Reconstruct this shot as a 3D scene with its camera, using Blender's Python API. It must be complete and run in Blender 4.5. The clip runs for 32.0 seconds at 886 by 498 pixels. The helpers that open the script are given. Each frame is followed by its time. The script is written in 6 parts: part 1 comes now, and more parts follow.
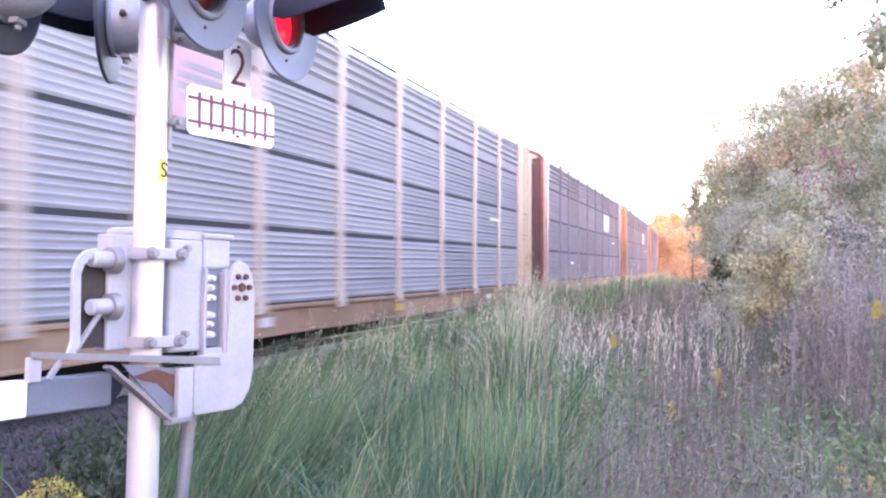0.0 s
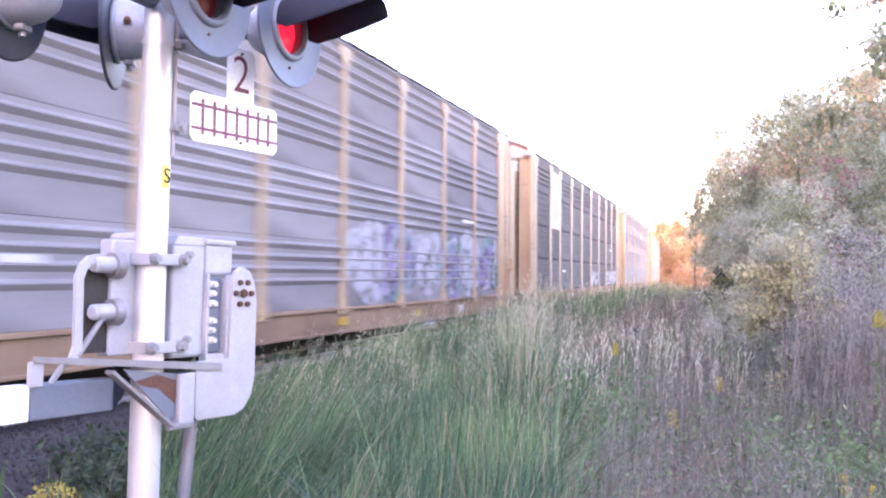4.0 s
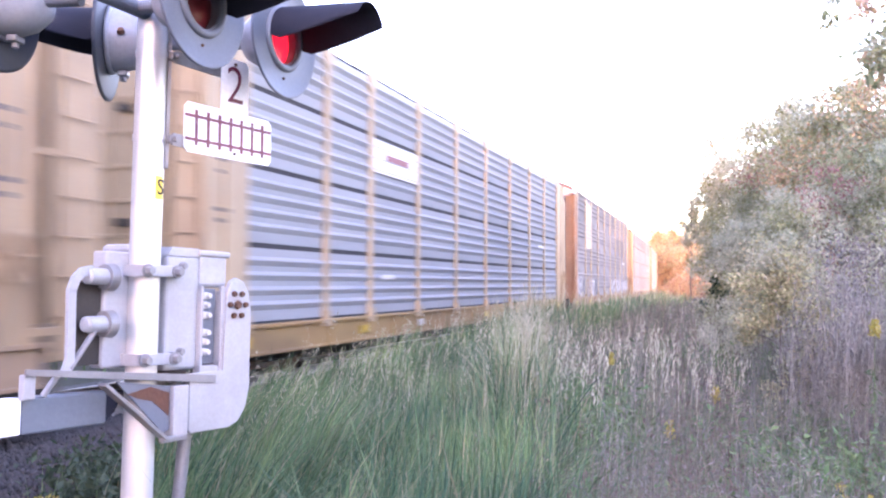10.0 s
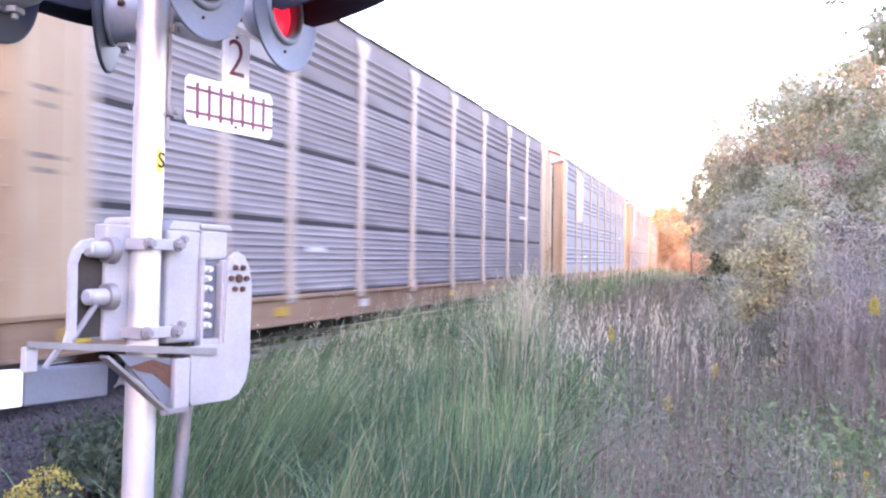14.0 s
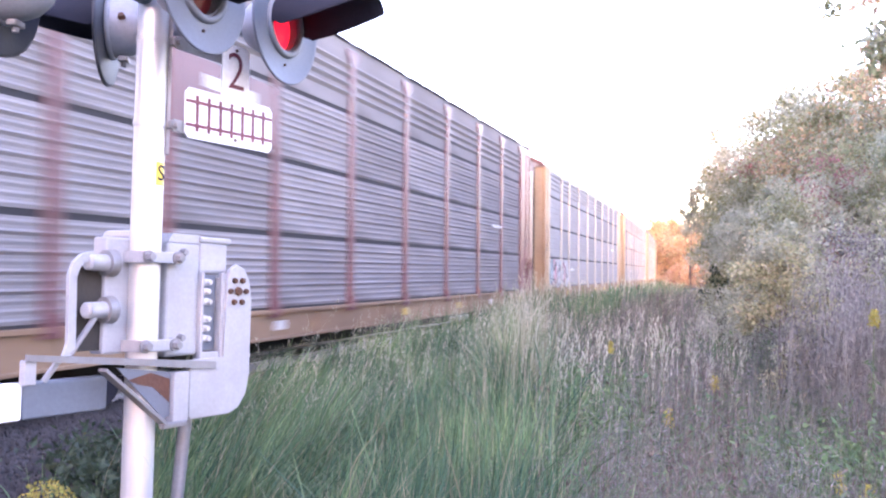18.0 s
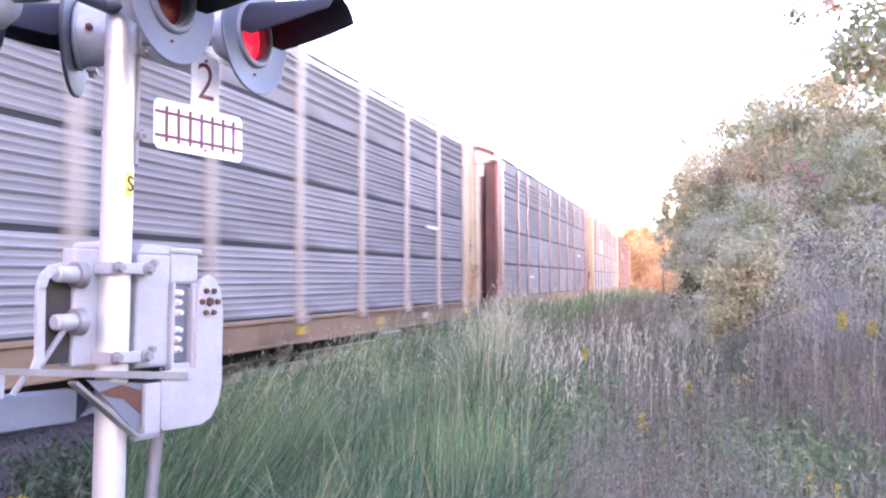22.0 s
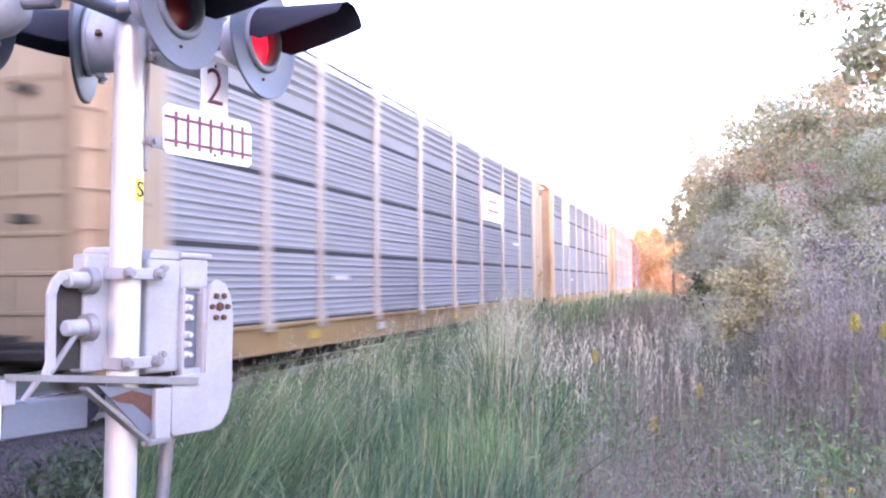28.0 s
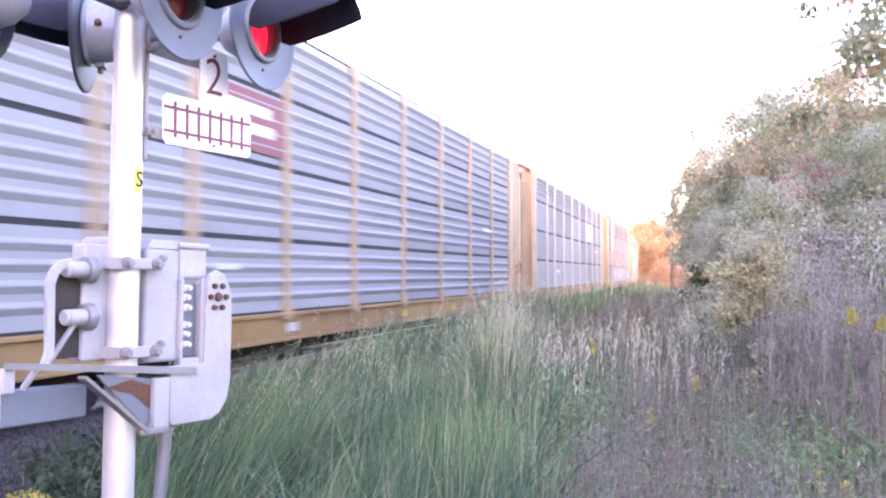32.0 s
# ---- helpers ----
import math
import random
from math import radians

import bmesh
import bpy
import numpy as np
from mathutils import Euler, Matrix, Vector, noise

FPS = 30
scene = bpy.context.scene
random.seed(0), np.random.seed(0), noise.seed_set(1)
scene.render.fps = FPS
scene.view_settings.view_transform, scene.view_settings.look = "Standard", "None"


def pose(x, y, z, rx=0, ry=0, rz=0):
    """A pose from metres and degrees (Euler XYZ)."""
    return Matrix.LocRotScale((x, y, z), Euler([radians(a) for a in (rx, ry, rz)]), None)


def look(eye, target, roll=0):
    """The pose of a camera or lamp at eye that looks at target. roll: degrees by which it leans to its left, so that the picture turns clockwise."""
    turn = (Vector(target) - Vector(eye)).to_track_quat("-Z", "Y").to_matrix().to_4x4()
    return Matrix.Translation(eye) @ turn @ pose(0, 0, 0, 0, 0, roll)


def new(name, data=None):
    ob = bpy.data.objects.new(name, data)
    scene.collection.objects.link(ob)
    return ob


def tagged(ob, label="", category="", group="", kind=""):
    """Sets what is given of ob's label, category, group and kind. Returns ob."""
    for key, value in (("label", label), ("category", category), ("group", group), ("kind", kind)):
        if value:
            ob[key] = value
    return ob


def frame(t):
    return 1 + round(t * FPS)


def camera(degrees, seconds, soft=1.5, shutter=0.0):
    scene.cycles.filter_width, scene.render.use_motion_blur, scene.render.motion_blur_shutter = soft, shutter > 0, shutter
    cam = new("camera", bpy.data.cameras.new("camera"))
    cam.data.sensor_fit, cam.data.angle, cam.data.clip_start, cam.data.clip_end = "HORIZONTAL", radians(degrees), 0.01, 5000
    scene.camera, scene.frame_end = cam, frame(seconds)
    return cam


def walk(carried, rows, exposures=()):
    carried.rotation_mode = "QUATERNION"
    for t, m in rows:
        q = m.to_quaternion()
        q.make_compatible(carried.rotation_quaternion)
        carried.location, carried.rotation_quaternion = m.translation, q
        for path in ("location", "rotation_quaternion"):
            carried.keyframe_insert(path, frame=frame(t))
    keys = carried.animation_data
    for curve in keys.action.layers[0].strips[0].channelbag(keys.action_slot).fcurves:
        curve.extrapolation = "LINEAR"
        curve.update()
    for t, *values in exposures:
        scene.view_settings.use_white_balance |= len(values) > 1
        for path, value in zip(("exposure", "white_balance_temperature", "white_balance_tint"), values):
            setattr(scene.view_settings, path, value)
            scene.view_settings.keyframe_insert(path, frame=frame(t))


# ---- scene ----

# ================= camera and its walk =================
# x to the right of the track, y along it, z up from the top of the rail
cam = camera(53.36, 32.0, soft=2.2, shutter=0.5)
PATH = [
    (0, 0.000, -0.000, 1.550, 91.05, -0.19, 19.39),
    (0.5, -0.008, 0.004, 1.553, 90.86, -0.34, 19.44),
    (1, -0.007, 0.000, 1.550, 90.93, -0.18, 19.46),
    (1.5, -0.002, -0.003, 1.552, 91.15, -0.24, 19.48),
    (2, 0.004, -0.010, 1.553, 91.21, -0.32, 19.60),
    (2.5, -0.001, -0.006, 1.549, 91.09, -0.32, 19.39),
    (3, -0.001, -0.007, 1.547, 91.17, -0.27, 19.39),
    (3.5, 0.002, -0.007, 1.545, 91.50, -0.31, 19.48),
    (5.5, 0.011, -0.011, 1.548, 91.55, -0.86, 19.58),
    (6, 0.000, 0.003, 1.546, 91.35, -0.90, 19.56),
    (6.5, 0.000, 0.003, 1.551, 91.30, -0.79, 19.59),
    (7, 0.005, -0.001, 1.553, 91.19, -0.92, 19.66),
    (7.5, -0.009, 0.012, 1.551, 91.10, -0.71, 19.40),
    (8, -0.004, 0.004, 1.549, 90.97, -0.74, 19.39),
    (8.5, 0.003, 0.000, 1.545, 91.32, -0.59, 19.37),
    (9, 0.004, 0.004, 1.546, 91.71, -0.32, 19.40),
    (9.5, 0.005, 0.002, 1.553, 92.01, -0.35, 19.31),
    (10, 0.006, 0.005, 1.548, 92.21, -0.21, 19.28),
    (10.5, 0.008, 0.001, 1.549, 91.88, -0.34, 19.22),
    (11, 0.006, 0.001, 1.546, 91.59, -0.42, 19.23),
    (11.5, 0.005, 0.002, 1.545, 91.27, -0.62, 19.46),
    (12, 0.010, -0.002, 1.547, 91.33, -0.55, 19.29),
    (12.5, 0.008, -0.002, 1.546, 91.17, -0.68, 19.36),
    (13, 0.001, 0.008, 1.546, 90.92, -0.65, 19.30),
    (13.5, 0.006, 0.004, 1.550, 90.52, -0.69, 19.30),
    (15.5, 0.007, 0.006, 1.554, 91.42, -0.01, 19.23),
    (16, 0.009, 0.006, 1.549, 92.38, 0.34, 18.89),
    (16.5, 0.007, 0.012, 1.547, 92.76, 0.37, 18.96),
    (17, 0.007, 0.010, 1.545, 91.96, -0.19, 19.07),
    (17.5, -0.001, 0.011, 1.547, 91.58, -0.46, 19.14),
    (18, 0.001, 0.006, 1.548, 91.42, -0.53, 19.25),
    (18.5, 0.003, 0.004, 1.542, 91.26, -0.64, 19.21),
    (19, 0.001, 0.003, 1.548, 91.30, -0.48, 19.30),
    (19.5, 0.006, 0.006, 1.548, 91.85, -0.01, 19.32),
    (20, 0.006, 0.003, 1.541, 92.16, -0.02, 19.15),
    (20.5, 0.015, -0.009, 1.554, 91.93, -0.50, 18.18),
    (21, 0.015, -0.014, 1.549, 91.73, -0.25, 17.07),
    (21.5, 0.030, -0.020, 1.546, 91.88, 0.07, 17.21),
    (22, 0.018, -0.005, 1.541, 92.02, 0.20, 17.63),
    (22.5, 0.021, -0.004, 1.543, 91.87, 0.10, 18.00),
    (23, 0.012, 0.008, 1.545, 91.64, -0.01, 17.95),
    (23.5, 0.019, -0.005, 1.545, 91.38, -0.10, 17.94),
    (24, 0.019, -0.006, 1.547, 91.25, -0.41, 18.02),
    (24.5, 0.013, -0.004, 1.546, 91.32, 0.01, 18.00),
    (25, 0.010, 0.003, 1.549, 91.70, -0.05, 18.09),
    (25.5, 0.008, 0.007, 1.544, 92.05, 0.17, 18.14),
    (27.5, 0.006, 0.008, 1.548, 92.09, 0.15, 18.27),
    (28, 0.014, 0.002, 1.545, 92.21, 0.47, 18.24),
    (28.5, 0.014, 0.001, 1.548, 92.23, 0.45, 18.03),
    (29, 0.014, -0.003, 1.550, 92.05, 0.16, 18.05),
    (29.5, 0.010, 0.003, 1.551, 91.90, 0.18, 18.15),
    (30, 0.017, -0.006, 1.550, 91.77, 0.31, 18.24),
    (30.5, 0.014, -0.002, 1.550, 91.74, 0.40, 18.23),
    (31, 0.012, 0.002, 1.551, 91.68, 0.32, 18.20),
    (31.5, 0.022, -0.008, 1.548, 91.64, 0.30, 18.18),
    (32, 0.019, -0.005, 1.548, 91.62, 0.12, 18.16),
]
walk(cam, [(t, pose(x, y, z, rx, ry, rz)) for t, x, y, z, rx, ry, rz in PATH],
     exposures=[(0.0, 4.38, 6160, 53), (32.0, 4.38, 6160, 53)])

# ================= light =================
SUN_EL = 6.5
world = bpy.data.worlds.new("sky")
world.use_nodes = True
scene.world = world
wn = world.node_tree.nodes
sky = wn.new("ShaderNodeTexSky")
sky.sky_type = "NISHITA"
sky.sun_disc = False
sky.sun_elevation = radians(SUN_EL)
sky.sun_rotation = radians(175)
sky.air_density, sky.dust_density, sky.ozone_density = 1.0, 1.0, 1.0
wn["Background"].inputs["Strength"].default_value = 0.15
world.node_tree.links.new(sky.outputs["Color"], wn["Background"].inputs["Color"])
sun = new("sun", bpy.data.lights.new("sun", "SUN"))
sun.data.energy, sun.data.angle, sun.data.color = 0.40, radians(0.6), (1.0, 0.55, 0.28)
sun.matrix_world = look((0, 0, 50), (-0.09 * 100, 100, 50 - 100 * math.tan(radians(SUN_EL))))

# ================= materials =================


def rgb(c):
    return (*c, 1.0)


def mat(name, col, rough=0.7, metal=0.0, col2=None, scale=3.0, fine=40.0, amount=0.5, bump=0.15,
        rand=0.0, island=0.0, spec=0.5, stretch=(1, 1, 1), coat=0.0, trans=0.0, dirt=None, dirt_amt=0.0, dirt_scale=1.2):
    """A surface with colour variation at two scales, fine relief, and a change from piece to piece."""
    m = bpy.data.materials.new(name)
    m.use_nodes = True
    nt = m.node_tree
    n, l = nt.nodes, nt.links
    b = n["Principled BSDF"]
    tc = n.new("ShaderNodeTexCoord")
    mp = n.new("ShaderNodeMapping")
    mp.inputs["Scale"].default_value = stretch
    l.new(tc.outputs["Object"], mp.inputs["Vector"])
    big = n.new("ShaderNodeTexNoise")
    big.inputs["Scale"].default_value, big.inputs["Detail"].default_value = scale, 5
    small = n.new("ShaderNodeTexNoise")
    small.inputs["Scale"].default_value, small.inputs["Detail"].default_value = fine, 3
    for t in (big, small):
        l.new(mp.outputs["Vector"], t.inputs["Vector"])
    mix = n.new("ShaderNodeMix")
    mix.data_type = "RGBA"
    c2 = col2 or tuple(v * 0.72 for v in col)
    mix.inputs[6].default_value, mix.inputs[7].default_value = rgb(col), rgb(c2)
    ramp = n.new("ShaderNodeMapRange")
    ramp.inputs[1].default_value, ramp.inputs[2].default_value = 0.35, 0.65
    ramp.inputs[4].default_value = amount
    l.new(big.outputs["Fac"], ramp.inputs[0])
    l.new(ramp.outputs[0], mix.inputs[0])
    last = mix.outputs[2]
    hsv = n.new("ShaderNodeHueSaturation")
    l.new(last, hsv.inputs["Color"])
    val = n.new("ShaderNodeMapRange")
    val.inputs[3].default_value, val.inputs[4].default_value = 0.86, 1.14
    l.new(small.outputs["Fac"], val.inputs[0])
    last_v = val.outputs[0]
    if rand or island:
        src = n.new("ShaderNodeObjectInfo" if rand else "ShaderNodeNewGeometry")
        out = src.outputs["Random"] if rand else src.outputs["Random Per Island"]
        r = n.new("ShaderNodeMapRange")
        amt = rand or island
        r.inputs[3].default_value, r.inputs[4].default_value = 1 - amt, 1 + amt
        l.new(out, r.inputs[0])
        mul = n.new("ShaderNodeMath")
        mul.operation = "MULTIPLY"
        l.new(last_v, mul.inputs[0])
        l.new(r.outputs[0], mul.inputs[1])
        last_v = mul.outputs[0]
        if island:
            h = n.new("ShaderNodeMapRange")
            h.inputs[3].default_value, h.inputs[4].default_value = 0.47, 0.53
            wn_ = n.new("ShaderNodeTexWhiteNoise")
            wn_.noise_dimensions = "1D"
            l.new(out, wn_.inputs["W"])
            l.new(wn_.outputs["Value"], h.inputs[0])
            l.new(h.outputs[0], hsv.inputs["Hue"])
            # patches of one tone, with single leaves that differ
            fm = n.new("ShaderNodeMath")
            fm.operation = "MULTIPLY_ADD"
            fm.inputs[1].default_value = 0.4
            l.new(wn_.outputs["Value"], fm.inputs[0])
            l.new(ramp.outputs[0], fm.inputs[2])
            fm.use_clamp = True
            l.new(fm.outputs[0], mix.inputs[0])
    l.new(last_v, hsv.inputs["Value"])
    colour = hsv.outputs["Color"]
    if dirt:
        dm = n.new("ShaderNodeMix")
        dm.data_type = "RGBA"
        dm.inputs[7].default_value = rgb(dirt)
        dn = n.new("ShaderNodeTexNoise")
        dn.inputs["Scale"].default_value, dn.inputs["Detail"].default_value = dirt_scale, 8
        l.new(mp.outputs["Vector"], dn.inputs["Vector"])
        dr = n.new("ShaderNodeMapRange")
        dr.inputs[1].default_value, dr.inputs[2].default_value = 0.45, 0.72
        dr.inputs[4].default_value = dirt_amt
        l.new(dn.outputs["Fac"], dr.inputs[0])
        l.new(dr.outputs[0], dm.inputs[0])
        l.new(colour, dm.inputs[6])
        colour = dm.outputs[2]
    l.new(colour, b.inputs["Base Color"])
    b.inputs["Roughness"].default_value, b.inputs["Metallic"].default_value = rough, metal
    b.inputs["Specular IOR Level"].default_value = spec
    if coat:
        b.inputs["Coat Weight"].default_value = coat
    if bump:
        bp = n.new("ShaderNodeBump")
        bp.inputs["Strength"].default_value, bp.inputs["Distance"].default_value = bump, 0.01
        l.new(small.outputs["Fac"], bp.inputs["Height"])
        l.new(bp.outputs["Normal"], b.inputs["Normal"])
    if trans:
        tr = n.new("ShaderNodeBsdfTranslucent")
        l.new(colour, tr.inputs["Color"])
        ms = n.new("ShaderNodeMixShader")
        ms.inputs[0].default_value = trans
        l.new(b.outputs[0], ms.inputs[1])
        l.new(tr.outputs[0], ms.inputs[2])
        l.new(ms.outputs[0], n["Material Output"].inputs["Surface"])
    return m


def patchy(m, scale, lo, hi, stretch=(1, 1, 1)):
    """Lets what lies under a worn coat of paint show through in patches."""
    nt = m.node_tree
    n, l = nt.nodes, nt.links
    out = n["Material Output"].inputs["Surface"]
    src = out.links[0].from_socket
    tc, mp, tx, mr = n.new("ShaderNodeTexCoord"), n.new("ShaderNodeMapping"), n.new("ShaderNodeTexNoise"), n.new("ShaderNodeMapRange")
    mp.inputs["Scale"].default_value = stretch
    tx.inputs["Scale"].default_value, tx.inputs["Detail"].default_value = scale, 6
    mr.inputs[1].default_value, mr.inputs[2].default_value = lo, hi
    l.new(tc.outputs["Object"], mp.inputs["Vector"])
    l.new(mp.outputs["Vector"], tx.inputs["Vector"])
    l.new(tx.outputs["Fac"], mr.inputs[0])
    clear, ms = n.new("ShaderNodeBsdfTransparent"), n.new("ShaderNodeMixShader")
    l.new(mr.outputs[0], ms.inputs[0])
    l.new(clear.outputs[0], ms.inputs[1])
    l.new(src, ms.inputs[2])
    l.new(ms.outputs[0], out)
    return m


def glow(name, col, strength):
    m = bpy.data.materials.new(name)
    m.use_nodes = True
    b = m.node_tree.nodes["Principled BSDF"]
    b.inputs["Base Color"].default_value = rgb(col)
    b.inputs["Emission Color"].default_value = rgb(col)
    b.inputs["Emission Strength"].default_value = strength
    b.inputs["Roughness"].default_value = 0.4
    b.inputs["Specular IOR Level"].default_value = 0.2
    return m


M = {}
M["galv"] = mat("galvanised_panel", (0.248, 0.252, 0.258), 0.78, 0.03, (0.205, 0.210, 0.222), 0.8, 30, 0.6, 0.08, rand=0.10, stretch=(1, .25, 1.5), dirt=(0.153, 0.143, 0.137), dirt_amt=0.35, spec=0.02)
M["bright"] = mat("bright_steel_panel", (0.261, 0.273, 0.291), 0.78, 0.03, (0.216, 0.231, 0.249), 0.8, 30, 0.6, 0.08, rand=0.06, stretch=(1, .25, 1.5), dirt=(0.178, 0.168, 0.162), dirt_amt=0.25, spec=0.02)
M["grime"] = mat("grimy_steel_panel", (0.224, 0.215, 0.219), 0.78, 0.03, (0.166, 0.157, 0.163), 0.8, 30, 0.7, 0.1, rand=0.14, stretch=(1, .3, 1.5), dirt=(0.086, 0.076, 0.071), dirt_amt=0.5, spec=0.02)
M["mid"] = mat("dull_steel_panel", (0.265, 0.260, 0.266), 0.78, 0.03, (0.219, 0.217, 0.222), 0.8, 30, 0.65, 0.08, rand=0.12, stretch=(1, .3, 1.5), dirt=(0.122, 0.112, 0.107), dirt_amt=0.4, spec=0.02)
M["tan"] = mat("tan_paint", (0.305, 0.224, 0.137), 0.6, 0, (0.264, 0.188, 0.112), 1.5, 30, 0.6, 0.08, rand=0.06, dirt=(0.153, 0.092, 0.056), dirt_amt=0.3)
M["pale"] = mat("pale_cream_paint", (0.326, 0.280, 0.234), 0.48, 0, (0.264, 0.219, 0.178), 1.5, 30, 0.6, 0.08, rand=0.06, dirt=(0.143, 0.102, 0.076), dirt_amt=0.35)
M["yellow"] = mat("yellow_paint", (0.305, 0.205, 0.118), 0.55, 0, (0.25, 0.16, 0.085), 1.5, 30, 0.6, 0.08, rand=0.06, dirt=(0.112, 0.061, 0.035), dirt_amt=0.4)
M["brown"] = mat("oxide_red_paint", (0.137, 0.048, 0.051), 0.45, 0, (0.107, 0.035, 0.038), 1.5, 30, 0.6, 0.08, rand=0.08, dirt=(0.051, 0.030, 0.025), dirt_amt=0.4)
M["rust"] = mat("rusty_tan_sill", (0.234, 0.153, 0.092), 0.75, 0, (0.168, 0.097, 0.053), 1.0, 22, 0.8, 0.2, stretch=(1, .4, 1), dirt=(0.076, 0.043, 0.025), dirt_amt=0.6)
M["sillyellow"] = mat("yellow_sill_paint", (0.264, 0.168, 0.056), 0.65, 0, (0.183, 0.102, 0.041), 1.0, 22, 0.7, 0.15, stretch=(1, .4, 1), dirt=(0.081, 0.046, 0.025), dirt_amt=0.6)
M["black"] = mat("black_running_gear", (0.025, 0.022, 0.02), 0.8, 0.1, (0.05, 0.04, 0.03), 5, 60, 0.6, 0.2)
# near-black that stands for the shade inside slots
M["slot"] = mat("gap_shade_black", (0.02, 0.02, 0.023), 0.9, 0, None, 5, 60, 0.3, 0.0)
M["roof"] = mat("galvanised_roof", (0.254, 0.259, 0.280), 0.5, 0.3, (0.203, 0.208, 0.224), 0.8, 30, 0.6, 0.08, dirt=(0.127, 0.112, 0.102), dirt_amt=0.4)
M["white"] = mat("white_paint", (0.397, 0.397, 0.397), 0.5, 0, (0.356, 0.356, 0.356), 2, 30, 0.4, 0.05)
M["pinkplate"] = mat("faded_pink_placard", (0.315, 0.178, 0.203), 0.6, 0, (0.326, 0.239, 0.244), 1.5, 30, 0.8, 0.05)
M["redplate"] = mat("dark_red_placard", (0.173, 0.035, 0.046), 0.6, 0, (0.143, 0.030, 0.038), 1.5, 30, 0.8, 0.05)
M["creamplate"] = mat("cream_placard", (0.335, 0.285, 0.244), 0.6, 0, (0.295, 0.244, 0.203), 1.5, 30, 0.8, 0.05)
M["chalk"] = patchy(mat("white_spray_paint", (0.335, 0.335, 0.356), 0.8, 0, (0.264, 0.264, 0.295), 3, 20, 0.8, 0.0), 3.2, 0.34, 0.50)
M["teal"] = patchy(mat("teal_spray_paint", (0.102, 0.213, 0.244), 0.8, 0, (0.162, 0.254, 0.280), 2, 20, 0.8, 0.0), 3.2, 0.34, 0.50)
M["purple"] = patchy(mat("purple_spray_paint", (0.178, 0.112, 0.244), 0.8, 0, (0.076, 0.213, 0.153), 1.5, 20, 0.8, 0.0), 3.2, 0.34, 0.50)
M["pinkspray"] = patchy(mat("pink_spray_paint", (0.30, 0.12, 0.15), 0.8, 0, (0.34, 0.2, 0.2), 2, 20, 0.8, 0.0), 3.2, 0.38, 0.52)
M["ink"] = mat("dark_lettering", (0.05, 0.05, 0.06), 0.7, 0, None, 4, 40, 0.4, 0.0)
M["decal"] = mat("yellow_reflector", (0.381, 0.254, 0.025), 0.4, 0, None, 6, 60, 0.4, 0.0)
M["alu"] = mat("brushed_aluminium_mast", (0.577, 0.571, 0.564), 0.42, 0.45, (0.512, 0.505, 0.505), 4, 60, 0.6, 0.06, stretch=(1, 1, .2), dirt=(0.295, 0.276, 0.262), dirt_amt=0.3, dirt_scale=5)
M["castgrey"] = mat("light_grey_cast_metal", (0.335, 0.337, 0.350), 0.5, 0.1, (0.29, 0.292, 0.304), 3, 70, 0.6, 0.04, dirt=(0.243, 0.225, 0.218), dirt_amt=0.4, dirt_scale=6)
M["galvbar"] = mat("weathered_galvanised_steel", (0.234, 0.229, 0.234), 0.55, 0.4, (0.183, 0.178, 0.188), 6, 70, 0.6, 0.12, dirt=(0.143, 0.102, 0.076), dirt_amt=0.35, dirt_scale=8)
M["slate"] = mat("slate_blue_painted_metal", (0.122, 0.137, 0.168), 0.5, 0.0, (0.097, 0.112, 0.140), 3, 70, 0.6, 0.06, dirt=(0.127, 0.132, 0.148), dirt_amt=0.35, dirt_scale=5)
M["lampgrey"] = mat("light_grey_lamp_housing", (0.315, 0.326, 0.356), 0.4, 0.1, (0.244, 0.259, 0.295), 3, 70, 0.6, 0.08, dirt=(0.127, 0.127, 0.143), dirt_amt=0.4, dirt_scale=6)
M["hood"] = mat("dark_navy_hood", (0.012, 0.013, 0.022), 0.75, 0, (0.02, 0.021, 0.034), 4, 70, 0.6, 0.05, spec=0.2)
M["boltrust"] = mat("rusty_bolt", (0.102, 0.046, 0.025), 0.8, 0.2, (0.061, 0.030, 0.021), 20, 90, 0.6, 0.3)
M["rustplate"] = mat("rust_brown_plate", (0.112, 0.046, 0.025), 0.85, 0.1, (0.066, 0.030, 0.021), 8, 60, 0.8, 0.3)
M["signwhite"] = mat("white_sign_face", (0.88, 0.87, 0.88), 0.7, 0, (0.80, 0.79, 0.80), 3, 50, 0.5, 0.02)
M["signred"] = mat("maroon_sign_paint", (0.13, 0.013, 0.032), 0.45, 0, (0.15, 0.02, 0.042), 6, 50, 0.5, 0.0)
M["sticker"] = mat("yellow_sticker", (0.85, 0.60, 0.05), 0.4, 0, None, 6, 60, 0.3, 0.0)
M["lit"] = glow("lit_red_lens", (1.0, 0.02, 0.03), 0.09)
M["dull"] = mat("unlit_red_lens", (0.10, 0.008, 0.014), 0.4, 0, (0.15, 0.01, 0.016), 6, 30, 0.5, 0.1, spec=0.25)
M["soil"] = mat("grassy_soil", (0.053, 0.046, 0.034), 0.95, 0, (0.037, 0.046, 0.022), 0.35, 9, 0.9, 0.6)
M["ballast"] = mat("grey_ballast_stone", (0.05, 0.045, 0.046), 0.9, 0, (0.026, 0.023, 0.022), 3, 40, 0.6, 0.4, island=0.35)
M["bed"] = mat("dark_ballast_bed", (0.03, 0.027, 0.028), 0.95, 0, (0.017, 0.015, 0.015), 3, 40, 0.8, 0.6)
